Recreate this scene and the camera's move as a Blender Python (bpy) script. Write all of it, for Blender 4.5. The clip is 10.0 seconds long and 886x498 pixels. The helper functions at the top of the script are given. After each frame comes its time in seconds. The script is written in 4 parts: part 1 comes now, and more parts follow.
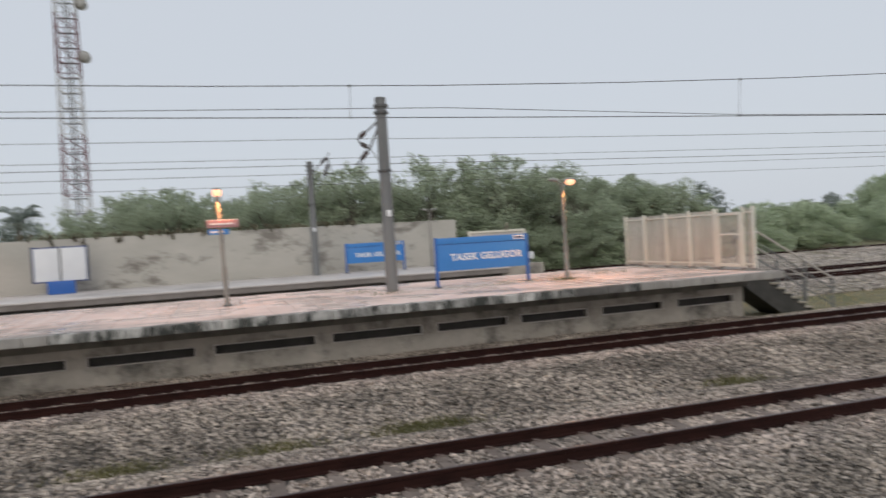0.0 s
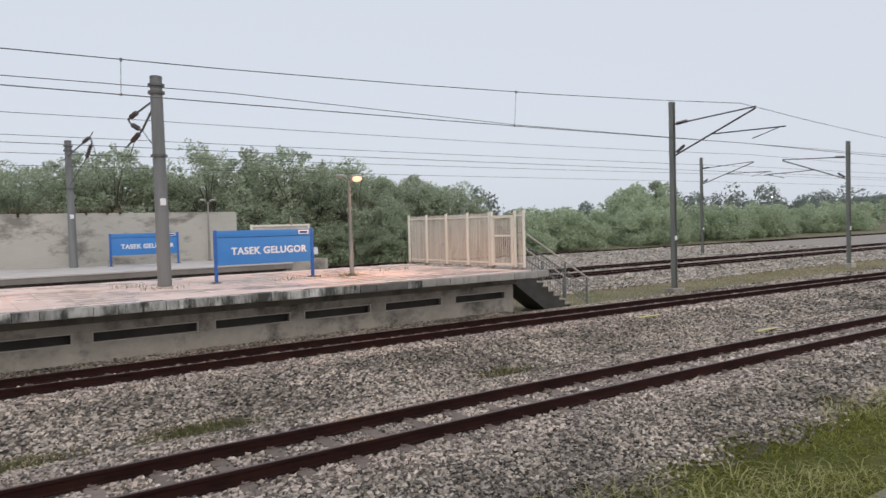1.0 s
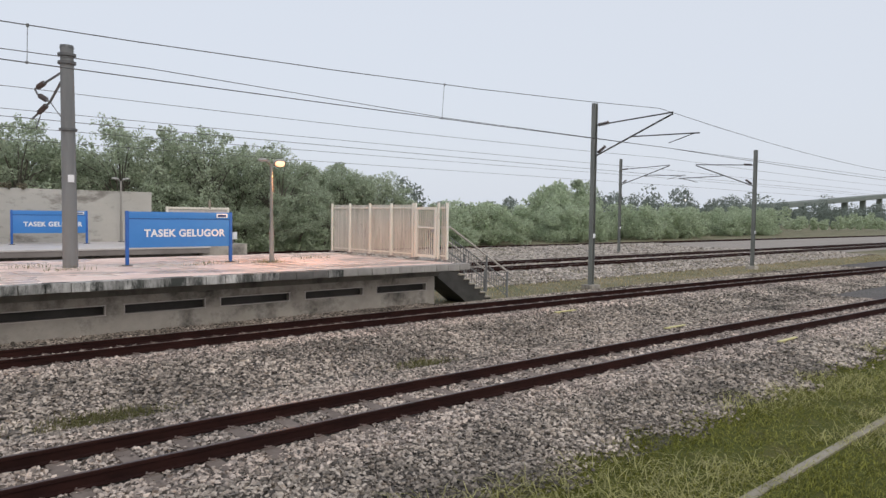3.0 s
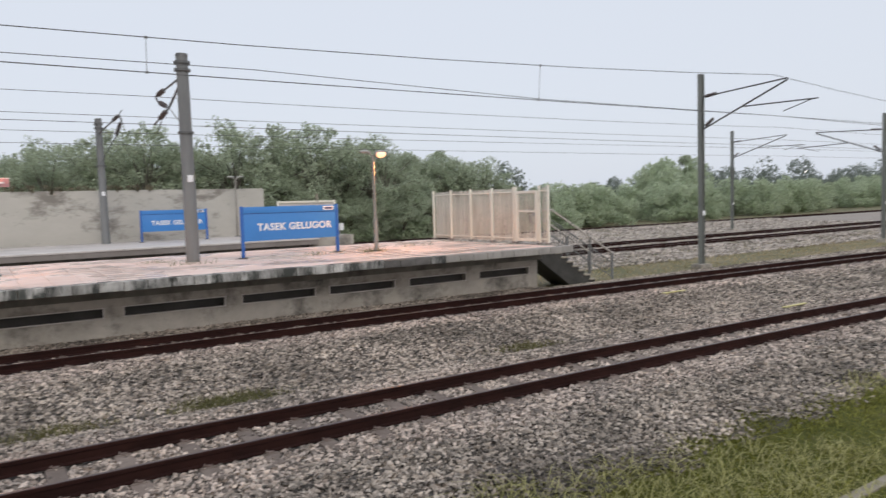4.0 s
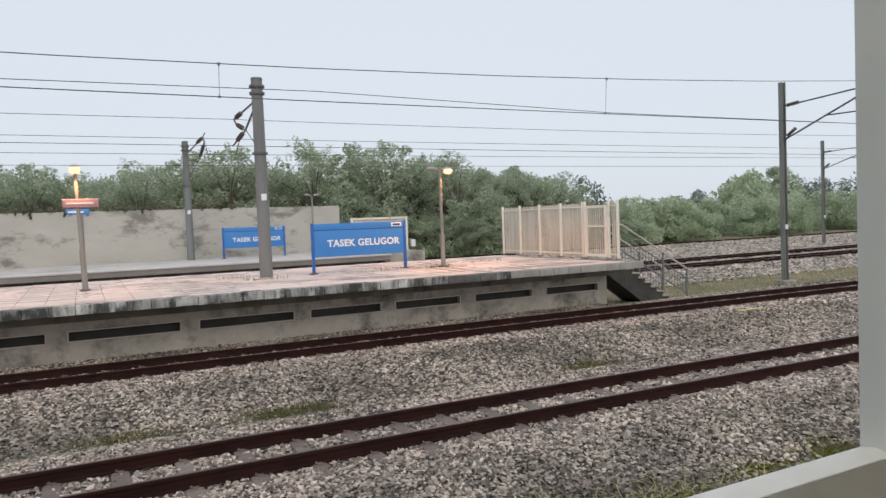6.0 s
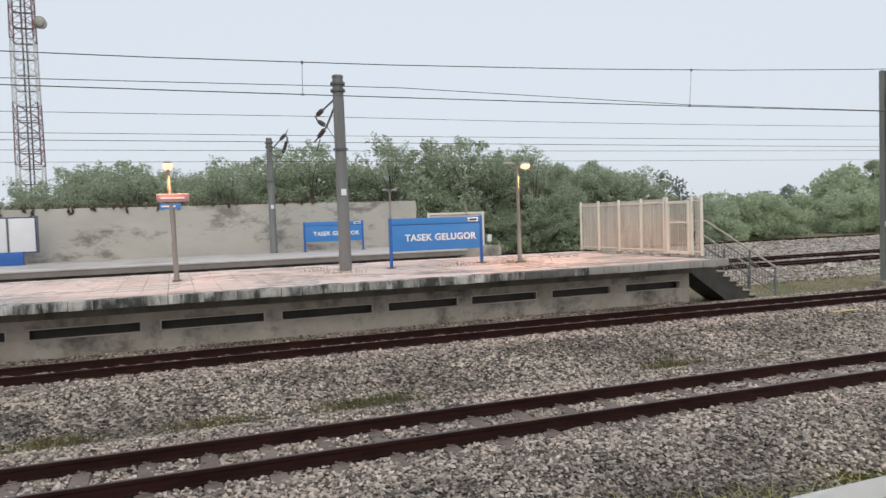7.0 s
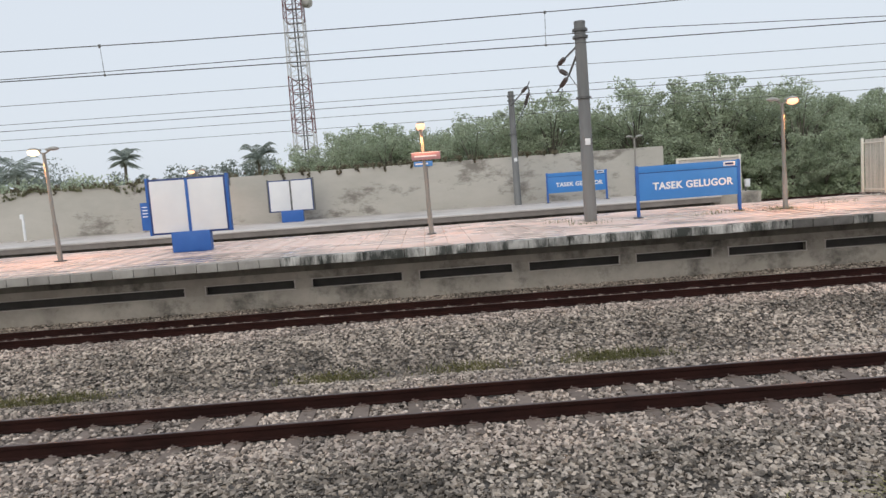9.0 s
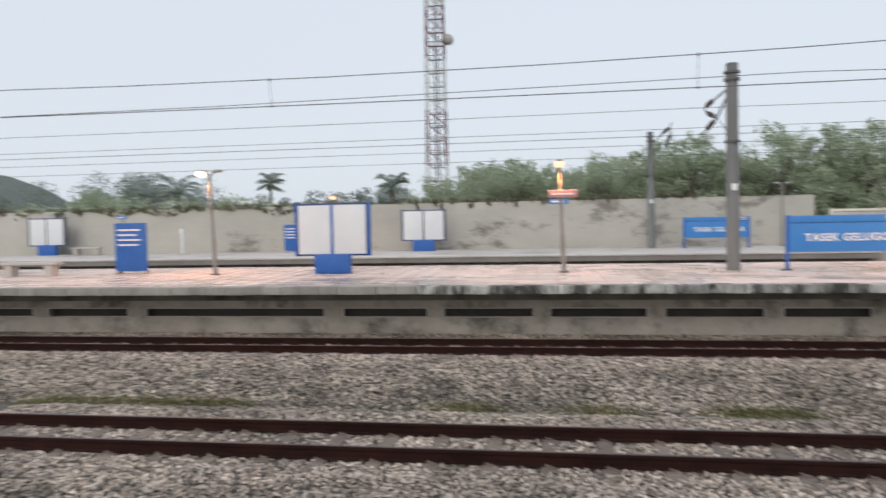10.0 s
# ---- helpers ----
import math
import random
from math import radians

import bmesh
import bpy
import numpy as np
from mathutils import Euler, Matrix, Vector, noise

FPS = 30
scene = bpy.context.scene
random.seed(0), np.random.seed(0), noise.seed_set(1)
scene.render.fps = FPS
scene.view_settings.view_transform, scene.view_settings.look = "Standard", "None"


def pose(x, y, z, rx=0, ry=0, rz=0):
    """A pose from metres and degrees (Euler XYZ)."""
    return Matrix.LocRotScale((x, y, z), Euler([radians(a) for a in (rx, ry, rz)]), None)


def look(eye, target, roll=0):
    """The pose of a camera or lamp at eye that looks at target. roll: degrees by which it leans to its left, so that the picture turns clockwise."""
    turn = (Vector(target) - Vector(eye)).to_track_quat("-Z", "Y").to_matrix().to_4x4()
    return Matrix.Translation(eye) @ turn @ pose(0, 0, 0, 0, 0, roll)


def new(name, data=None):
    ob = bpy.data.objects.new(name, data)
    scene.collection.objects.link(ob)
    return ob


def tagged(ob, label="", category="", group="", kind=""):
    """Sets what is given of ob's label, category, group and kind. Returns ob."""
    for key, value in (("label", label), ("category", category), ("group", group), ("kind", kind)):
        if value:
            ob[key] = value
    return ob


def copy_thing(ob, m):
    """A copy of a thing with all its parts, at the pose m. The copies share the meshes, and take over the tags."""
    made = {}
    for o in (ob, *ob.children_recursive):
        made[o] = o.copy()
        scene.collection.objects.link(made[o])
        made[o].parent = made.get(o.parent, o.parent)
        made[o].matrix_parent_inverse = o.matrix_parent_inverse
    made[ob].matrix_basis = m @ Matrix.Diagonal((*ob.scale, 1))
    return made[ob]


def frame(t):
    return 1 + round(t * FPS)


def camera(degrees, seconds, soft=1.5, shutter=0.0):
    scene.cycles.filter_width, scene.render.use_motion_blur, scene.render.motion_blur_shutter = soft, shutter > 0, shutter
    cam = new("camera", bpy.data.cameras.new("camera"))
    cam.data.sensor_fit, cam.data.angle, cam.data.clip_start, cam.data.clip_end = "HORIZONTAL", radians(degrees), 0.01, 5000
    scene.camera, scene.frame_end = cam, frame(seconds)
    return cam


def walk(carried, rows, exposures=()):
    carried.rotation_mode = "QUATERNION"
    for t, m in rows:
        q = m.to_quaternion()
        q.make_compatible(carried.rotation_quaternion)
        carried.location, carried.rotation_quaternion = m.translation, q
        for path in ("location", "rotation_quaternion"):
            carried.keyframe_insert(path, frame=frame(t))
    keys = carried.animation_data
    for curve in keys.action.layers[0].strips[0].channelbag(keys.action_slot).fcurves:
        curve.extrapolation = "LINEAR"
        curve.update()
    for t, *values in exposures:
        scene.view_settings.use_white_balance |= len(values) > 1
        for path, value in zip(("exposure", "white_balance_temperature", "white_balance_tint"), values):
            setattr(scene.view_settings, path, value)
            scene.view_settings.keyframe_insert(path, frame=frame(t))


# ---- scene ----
cam = camera(64.6, 10.0, soft=1.4, shutter=0.35)
PATH = [
    (0, (0.069, -1.047, 2.774), (0.696, 0.852, 2.744), -3.4),
    (0.5, (0.006, -1.017, 2.768), (1.02, 0.704, 2.669), -1.8),
    (1, (0.042, -0.941, 2.756), (1.212, 0.679, 2.69), -1.5),
    (1.5, (0.033, -0.97, 2.75), (1.26, 0.609, 2.734), -1.0),
    (2, (0.074, -0.927, 2.776), (1.342, 0.618, 2.708), 0.2),
    (2.2, (0.071, -0.915, 2.786), (1.352, 0.618, 2.681), 0.5),
    (3.3, (0.077, -1.005, 2.73), (1.423, 0.472, 2.641), 0.8),
    (3.5, (0.086, -1.034, 2.712), (1.359, 0.505, 2.612), -0.3),
    (4, (0.093, -1.035, 2.737), (1.197, 0.628, 2.605), -1.7),
    (4.5, (0.179, -1.106, 2.706), (1.084, 0.67, 2.538), -3.3),
    (5, (0.315, -1.222, 2.697), (1.299, 0.511, 2.525), -0.8),
    (5.2, (0.386, -1.273, 2.714), (1.373, 0.462, 2.587), -2.0),
    (6.3, (0.411, -1.28, 2.732), (1.271, 0.524, 2.656), -1.9),
    (6.5, (0.403, -1.277, 2.729), (1.213, 0.549, 2.632), -1.8),
    (7, (0.379, -1.282, 2.729), (1.095, 0.584, 2.643), -1.9),
    (7.5, (0.32, -1.292, 2.747), (0.912, 0.618, 2.673), -2.5),
    (8, (0.278, -1.302, 2.747), (0.637, 0.663, 2.65), -3.4),
    (8.5, (0.31, -1.239, 2.762), (0.494, 0.745, 2.596), -4.9),
    (9, (0.269, -1.282, 2.768), (0.312, 0.708, 2.577), -4.2),
    (9.5, (0.129, -1.396, 2.772), (0.183, 0.598, 2.622), -2.5),
    (10, (-0.027, -1.443, 2.804), (-0.325, 0.533, 2.726), -1.1),
]

walk(cam, [(t, look(eye, target, roll)) for t, eye, target, roll in PATH],
     [(0, -0.26, 6560, 8.6), (0.7, -0.13, 6500, 9.8), (2, -0.07, 6500, 10), (4.5, -0.01, 6500, 10.4), (6.5, 0.0, 6500, 7.6), (10, 0.02, 6500, 7.6)])

# ---- world and sun: an overcast, wet early morning ----
world = bpy.data.worlds.new("overcast")
scene.world = world
world.use_nodes = True
wn, wl = world.node_tree.nodes, world.node_tree.links
wn.clear()
w_out = wn.new("ShaderNodeOutputWorld")
w_bg = wn.new("ShaderNodeBackground")
w_sky = wn.new("ShaderNodeTexSky")
w_sky.sky_type = "NISHITA"
w_sky.sun_disc = False
w_sky.sun_elevation, w_sky.sun_rotation = radians(24), radians(200)
w_sky.air_density, w_sky.dust_density, w_sky.ozone_density = 1.0, 4.0, 1.5
w_mix = wn.new("ShaderNodeMixRGB")
w_mix.inputs[0].default_value = 0.88
w_mix.inputs[2].default_value = (6.85, 7.28, 8.05, 1)
w_bg.inputs["Strength"].default_value = 0.1145
wl.new(w_sky.outputs[0], w_mix.inputs[1])
wl.new(w_mix.outputs[0], w_bg.inputs["Color"])
wl.new(w_bg.outputs[0], w_out.inputs[0])
sun_data = bpy.data.lights.new("sun", "SUN")
sun_data.energy, sun_data.angle, sun_data.color = 0.9, radians(30), (1.0, 0.96, 0.9)
sun = new("sun", sun_data)
sun.matrix_world = look((0, -30, 40), (8, 20, 0))


# ---- materials ----
def mat(name, a, b, scale=3.0, rough=0.7, bump=0.0, bscale=40.0, metal=0.0, stain=None, stain_scale=0.6, lo=0.5, hi=0.7, stretch=(1, 1, 1),
        island=0.0, obj_random=0.0, coat=0.0):
    """Two tones mixed by noise, with optional stains, relief and a spread of brightness from piece to piece."""
    m = bpy.data.materials.new(name)
    m.use_nodes = True
    n, l = m.node_tree.nodes, m.node_tree.links
    p = n["Principled BSDF"]
    p.inputs["Roughness"].default_value, p.inputs["Metallic"].default_value = rough, metal
    p.inputs["Coat Weight"].default_value = coat
    geo = n.new("ShaderNodeNewGeometry")
    vec = n.new("ShaderNodeVectorMath")
    vec.operation = "MULTIPLY"
    vec.inputs[1].default_value = stretch
    l.new(geo.outputs["Position"], vec.inputs[0])
    t1 = n.new("ShaderNodeTexNoise")
    t1.inputs["Scale"].default_value, t1.inputs["Detail"].default_value, t1.inputs["Roughness"].default_value = scale, 6, 0.65
    l.new(vec.outputs[0], t1.inputs["Vector"])
    r1 = n.new("ShaderNodeValToRGB")
    r1.color_ramp.elements[0].position, r1.color_ramp.elements[1].position = 0.3, 0.7
    r1.color_ramp.elements[0].color, r1.color_ramp.elements[1].color = (*a, 1), (*b, 1)
    l.new(t1.outputs["Fac"], r1.inputs[0])
    col = r1.outputs[0]
    if stain:
        t2 = n.new("ShaderNodeTexNoise")
        t2.inputs["Scale"].default_value, t2.inputs["Detail"].default_value = stain_scale, 8
        t2.inputs["Roughness"].default_value = 0.7
        l.new(vec.outputs[0], t2.inputs["Vector"])
        r2 = n.new("ShaderNodeValToRGB")
        r2.color_ramp.elements[0].position, r2.color_ramp.elements[1].position = lo, hi
        l.new(t2.outputs["Fac"], r2.inputs[0])
        mx = n.new("ShaderNodeMixRGB")
        mx.inputs[2].default_value = (*stain, 1)
        l.new(r2.outputs[0], mx.inputs[0])
        l.new(col, mx.inputs[1])
        col = mx.outputs[0]
    for amount, kind in ((island, "island"), (obj_random, "object")):
        if amount:
            src = geo.outputs["Random Per Island"] if kind == "island" else n.new("ShaderNodeObjectInfo").outputs["Random"]
            mr = n.new("ShaderNodeMapRange")
            mr.inputs["To Min"].default_value, mr.inputs["To Max"].default_value = 1 - amount, 1 + amount
            l.new(src, mr.inputs["Value"])
            hs = n.new("ShaderNodeHueSaturation")
            l.new(mr.outputs[0], hs.inputs["Value"])
            l.new(col, hs.inputs["Color"])
            col = hs.outputs[0]
    l.new(col, p.inputs["Base Color"])
    if bump:
        t3 = n.new("ShaderNodeTexNoise")
        t3.inputs["Scale"].default_value, t3.inputs["Detail"].default_value = bscale, 5
        l.new(geo.outputs["Position"], t3.inputs["Vector"])
        bp = n.new("ShaderNodeBump")
        bp.inputs["Strength"].default_value, bp.inputs["Distance"].default_value = bump, 0.02
        l.new(t3.outputs["Fac"], bp.inputs["Height"])
        l.new(bp.outputs[0], p.inputs["Normal"])
    return m


def glow(name, colour, strength):
    m = bpy.data.materials.new(name)
    m.use_nodes = True
    p = m.node_tree.nodes["Principled BSDF"]
    p.inputs["Base Color"].default_value = (0.8, 0.7, 0.5, 1)
    p.inputs["Emission Color"].default_value, p.inputs["Emission Strength"].default_value = (*colour, 1), strength
    return m


def leafy(name, a, b, spread=0.45):
    m = mat(name, a, b, scale=0.5, rough=0.6, island=spread)
    p = m.node_tree.nodes["Principled BSDF"]
    p.inputs["Specular IOR Level"].default_value = 0.25
    n, l = m.node_tree.nodes, m.node_tree.links
    tr, mx = n.new("ShaderNodeBsdfTranslucent"), n.new("ShaderNodeMixShader")
    mx.inputs[0].default_value = 0.5
    l.new(p.inputs["Base Color"].links[0].from_socket, tr.inputs["Color"])
    l.new(p.outputs[0], mx.inputs[1])
    l.new(tr.outputs[0], mx.inputs[2])
    l.new(mx.outputs[0], n["Material Output"].inputs["Surface"])
    return m


M_CONC = mat("aged_concrete", (0.335, 0.298, 0.255), (0.51, 0.46, 0.398), 1.2, 0.8, 0.25, 30, stain=(0.06, 0.056, 0.05), stain_scale=0.8, lo=0.50, hi=0.70)
M_COPING = mat("stained_coping", (0.14, 0.135, 0.125), (0.62, 0.60, 0.57), 3.2, 0.75, 0.3, 25, stain=(0.045, 0.048, 0.042), stain_scale=2.2, lo=0.45, hi=0.57, stretch=(1, 1, 0.3), obj_random=0.28)
M_COPING_PLAIN = mat("plain_coping", (0.245, 0.228, 0.21), (0.37, 0.347, 0.32), 2.0, 0.75, 0.25, 25, stain=(0.15, 0.145, 0.135), stain_scale=1.1, lo=0.56, hi=0.70, stretch=(1, 1, 0.4), obj_random=0.12)
M_COPING_DARK = mat("blackened_coping", (0.07, 0.065, 0.06), (0.15, 0.14, 0.13), 2.5, 0.75, 0.25, 25, stain=(0.42, 0.40, 0.38), stain_scale=2.4, lo=0.63, hi=0.68, obj_random=0.2)
M_DECK = mat("wet_pink_pavers", (0.69, 0.52, 0.45), (0.85, 0.69, 0.62), 1.1, 0.45, 0.12, 18, stain=(0.40, 0.335, 0.30), stain_scale=0.4, lo=0.52, hi=0.60, stretch=(0.5, 1, 1), obj_random=0.07)
dn_ = M_DECK.node_tree
wet_n, wet_r, wet_g = dn_.nodes.new("ShaderNodeTexNoise"), dn_.nodes.new("ShaderNodeMapRange"), dn_.nodes.new("ShaderNodeNewGeometry")
wet_n.inputs["Scale"].default_value, wet_n.inputs["Detail"].default_value = 0.55, 4
wet_r.inputs["From Min"].default_value, wet_r.inputs["From Max"].default_value = 0.46, 0.56
wet_r.inputs["To Min"].default_value, wet_r.inputs["To Max"].default_value = 0.55, 0.16
dn_.links.new(wet_g.outputs["Position"], wet_n.inputs["Vector"])
dn_.links.new(wet_n.outputs["Fac"], wet_r.inputs["Value"])
dn_.links.new(wet_r.outputs[0], dn_.nodes["Principled BSDF"].inputs["Roughness"])
M_JOINT = mat("deck_bedding", (0.58, 0.465, 0.415), (0.74, 0.615, 0.56), 3, 0.7, 0.1)
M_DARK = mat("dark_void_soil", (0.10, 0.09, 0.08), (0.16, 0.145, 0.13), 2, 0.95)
M_PLASTER = mat("grey_plaster", (0.41, 0.388, 0.345), (0.525, 0.494, 0.445), 0.35, 0.85, 0.15, 12, stain=(0.22, 0.20, 0.175), stain_scale=0.33, lo=0.56, hi=0.64, stretch=(0.7, 1, 1.4))
M_P2 = mat("pale_platform_concrete", (0.52, 0.47, 0.44), (0.66, 0.61, 0.58), 0.8, 0.5, 0.1, 20, stain=(0.33, 0.3, 0.28), stain_scale=0.3)
M_P2FACE = mat("brown_platform_face", (0.20, 0.175, 0.16), (0.28, 0.25, 0.23), 1.0, 0.8, 0.2, 25, stretch=(1, 1, 0.3))
M_BLUE = mat("blue_sign_paint", (0.045, 0.20, 0.52), (0.055, 0.23, 0.58), 1.0, 0.35, 0.03, 15)
M_NAVY = mat("navy_frame_paint", (0.02, 0.045, 0.16), (0.03, 0.06, 0.2), 2, 0.4)
M_BLUEDK = mat("royal_blue_plinth", (0.02, 0.10, 0.37), (0.03, 0.13, 0.43), 2, 0.4)
M_WHITE = mat("white_board_sheet", (0.70, 0.70, 0.72), (0.76, 0.76, 0.77), 1.2, 0.4)
M_LETTER = mat("white_lettering", (0.74, 0.75, 0.77), (0.8, 0.8, 0.8), 3, 0.5)
M_CREAM = mat("cream_painted_steel", (0.74, 0.69, 0.59), (0.82, 0.775, 0.675), 1.5, 0.5, stain=(0.46, 0.39, 0.31), stain_scale=1.4, lo=0.62, hi=0.78)
M_SLAT = mat("weathered_cream_slat", (0.56, 0.515, 0.44), (0.66, 0.615, 0.54), 2.5, 0.55, stain=(0.40, 0.33, 0.26), stain_scale=1.6, lo=0.55, hi=0.75, stretch=(1, 1, 0.3), obj_random=0.1)
M_RAIL = mat("rusty_rail", (0.016, 0.0066, 0.0056), (0.038, 0.0145, 0.0115), 5, 0.9, 0.2, 50, stretch=(0.3, 1, 1))
M_RAIL.node_tree.nodes["Principled BSDF"].inputs["Specular IOR Level"].default_value = 0.15
M_RAILTOP = mat("worn_rail_head", (0.045, 0.024, 0.020), (0.095, 0.055, 0.047), 4, 0.34, metal=0.4, stretch=(0.2, 1, 1))
M_SLEEPER = mat("concrete_sleeper", (0.17, 0.132, 0.11), (0.26, 0.208, 0.178), 4, 0.85, 0.25, 40, stain=(0.16, 0.12, 0.10), stain_scale=2.5, obj_random=0.15)
M_CLIP = mat("rusty_clip", (0.22, 0.18, 0.16), (0.13, 0.08, 0.065), 12, 0.6)
M_STONE = mat("ballast_stone", (0.378, 0.307, 0.259), (0.55, 0.457, 0.39), 1.0, 0.85, 0.35, 60, stain=(0.20, 0.172, 0.152), stain_scale=0.3, lo=0.46, hi=0.68, island=0.82)
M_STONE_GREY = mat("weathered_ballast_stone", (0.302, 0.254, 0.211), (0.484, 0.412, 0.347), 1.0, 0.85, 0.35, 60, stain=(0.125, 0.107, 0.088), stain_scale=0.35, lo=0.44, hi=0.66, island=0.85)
M_BALLAST_GAPS = mat("ballast_bed", (0.03, 0.026, 0.023), (0.17, 0.15, 0.136), 16, 0.85, 0.9, 22, stain=(0.12, 0.108, 0.10), stain_scale=0.5)
M_BALLAST_FAR = mat("far_ballast_bed", (0.22, 0.19, 0.165), (0.40, 0.35, 0.31), 9, 0.85, 0.6, 16, stain=(0.26, 0.235, 0.205), stain_scale=0.4)
M_STONE_FAR = mat("far_ballast_stone", (0.37, 0.322, 0.28), (0.50, 0.44, 0.39), 1.0, 0.85, stain=(0.28, 0.25, 0.18), stain_scale=0.4, island=0.6)
M_DARKCONC = mat("blackened_concrete", (0.034, 0.032, 0.029), (0.068, 0.064, 0.058), 2, 0.85, 0.2, 25)
M_BEAM = mat("stained_shaded_concrete", (0.125, 0.116, 0.1), (0.24, 0.222, 0.19), 1.3, 0.8, 0.25, 30, stain=(0.05, 0.048, 0.042), stain_scale=0.9, stretch=(1, 1, 0.4))
M_SLOT = mat("slot_shade_colour", (0.055, 0.05, 0.045), (0.09, 0.08, 0.072), 1.5, 0.9, 0.2, 20)
M_GROUND = mat("damp_grassy_soil", (0.19, 0.16, 0.095), (0.28, 0.235, 0.15), 0.6, 0.9, 0.4, 10, stain=(0.12, 0.12, 0.05), stain_scale=0.25, lo=0.4, hi=0.6)
M_TURF = mat("green_turf_soil", (0.065, 0.075, 0.02), (0.125, 0.13, 0.038), 5, 0.95, 0.5, 25, stain=(0.15, 0.125, 0.06), stain_scale=1.1, lo=0.55, hi=0.7)
M_TURF.node_tree.nodes["Principled BSDF"].inputs["Specular IOR Level"].default_value = 0.1
M_KERB = mat("pale_kerb_concrete", (0.30, 0.265, 0.21), (0.40, 0.355, 0.29), 3, 0.85, 0.3, 30, stain=(0.16, 0.15, 0.09), stain_scale=1.5)
M_GRASS = leafy("grass_blade", (0.145, 0.155, 0.026), (0.25, 0.245, 0.048), 0.5)
M_STRAW = leafy("dry_grass_blade", (0.44, 0.42, 0.16), (0.60, 0.56, 0.28), 0.3)
M_LIME = leafy("lime_grass_blade", (0.28, 0.285, 0.055), (0.40, 0.385, 0.10), 0.4)
M_FARGRASS = leafy("far_grass_blade", (0.40, 0.32, 0.17), (0.52, 0.42, 0.24), 0.4)
M_WEED = leafy("weed_blade", (0.15, 0.15, 0.06), (0.24, 0.22, 0.10), 0.4)
M_VINE = leafy("olive_vine_leaf", (0.22, 0.225, 0.13), (0.31, 0.31, 0.19), 0.4)
M_DRY = leafy("dry_creeper", (0.17, 0.15, 0.10), (0.27, 0.235, 0.165), 0.4)
M_LEAF = leafy("hazed_green_leaf", (0.38, 0.435, 0.31), (0.47, 0.52, 0.385), 0.3)
M_LEAF2 = leafy("hazed_grey_green_leaf", (0.395, 0.44, 0.315), (0.48, 0.53, 0.395), 0.3)
M_SCRUB = leafy("hazed_scrub_leaf", (0.43, 0.50, 0.34), (0.51, 0.57, 0.41), 0.2)
M_FAR = leafy("hazed_distant_leaf", (0.215, 0.25, 0.22), (0.26, 0.295, 0.26), 0.2)
M_PALM = leafy("hazed_palm_leaf", (0.30, 0.34, 0.31), (0.36, 0.40, 0.36), 0.3)
M_BARK = mat("grey_bark", (0.12, 0.105, 0.085), (0.2, 0.18, 0.15), 6, 0.9, 0.4, 20, stretch=(1, 1, 0.3))
M_POLE = mat("weathered_mast", (0.125, 0.13, 0.133), (0.25, 0.252, 0.25), 1.6, 0.75, 0.1, 30, stain=(0.10, 0.098, 0.09), stain_scale=0.8, stretch=(1, 1, 0.15))
M_STEEL = mat("dark_galvanised_steel", (0.10, 0.10, 0.10), (0.16, 0.16, 0.16), 4, 0.5, metal=0.4)
M_MAST = mat("green_grey_steel_mast", (0.17, 0.178, 0.165), (0.25, 0.257, 0.24), 3, 0.6, metal=0.2, stretch=(1, 1, 0.2))
M_INSUL = mat("brown_insulator", (0.05, 0.035, 0.03), (0.075, 0.055, 0.05), 6, 0.3)
M_WIRE = mat("copper_wire", (0.10, 0.10, 0.105), (0.14, 0.14, 0.14), 2, 0.6)
M_LAMPPOST = mat("galvanised_lamp_post", (0.24, 0.22, 0.195), (0.33, 0.305, 0.275), 3, 0.55, metal=0.2, stretch=(1, 1, 0.2))
M_HOUSING = mat("grey_lamp_housing", (0.34, 0.33, 0.31), (0.42, 0.41, 0.39), 4, 0.5)
M_RED = mat("faded_red_sign", (0.40, 0.20, 0.21), (0.47, 0.27, 0.27), 3, 0.5)
M_YELLOW = mat("yellow_marker_paint", (0.55, 0.49, 0.22), (0.65, 0.58, 0.3), 5, 0.6)
M_TWHITE = mat("white_tower_paint", (0.55, 0.54, 0.54), (0.64, 0.63, 0.63), 2, 0.6)
M_TRED = mat("faded_red_tower_paint", (0.15, 0.055, 0.058), (0.20, 0.08, 0.082), 2, 0.6)
M_SILL = mat("white_enamel_sill", (0.18, 0.168, 0.138), (0.24, 0.224, 0.188), 4, 0.2, 0.06, 20, stain=(0.21, 0.198, 0.17), stain_scale=5, lo=0.55, hi=0.75)
M_LIP = mat("white_sill_lip", (0.62, 0.61, 0.58), (0.72, 0.71, 0.68), 5, 0.35, 0.05, 20)
M_PANEL = mat("cream_coach_panel", (0.72, 0.72, 0.69), (0.8, 0.8, 0.77), 2, 0.5, 0.03)
M_FLOOR = mat("grey_coach_floor", (0.12, 0.12, 0.12), (0.17, 0.17, 0.17), 8, 0.6)
M_BENCH = mat("pale_terrazzo", (0.46, 0.41, 0.37), (0.56, 0.51, 0.46), 6, 0.55)
M_VIADUCT = mat("green_grey_viaduct_concrete", (0.165, 0.19, 0.17), (0.21, 0.235, 0.21), 0.3, 0.85)
M_BULB = glow("sodium_bulb", (1.0, 0.38, 0.20), 1.9)
M_BULB_PALE = glow("pale_sodium_bulb", (1.0, 0.72, 0.45), 3.5)
M_HILL = mat("wooded_hill", (0.12, 0.145, 0.13), (0.16, 0.19, 0.165), 0.08, 0.95, stain=(0.1, 0.115, 0.1), stain_scale=0.05)


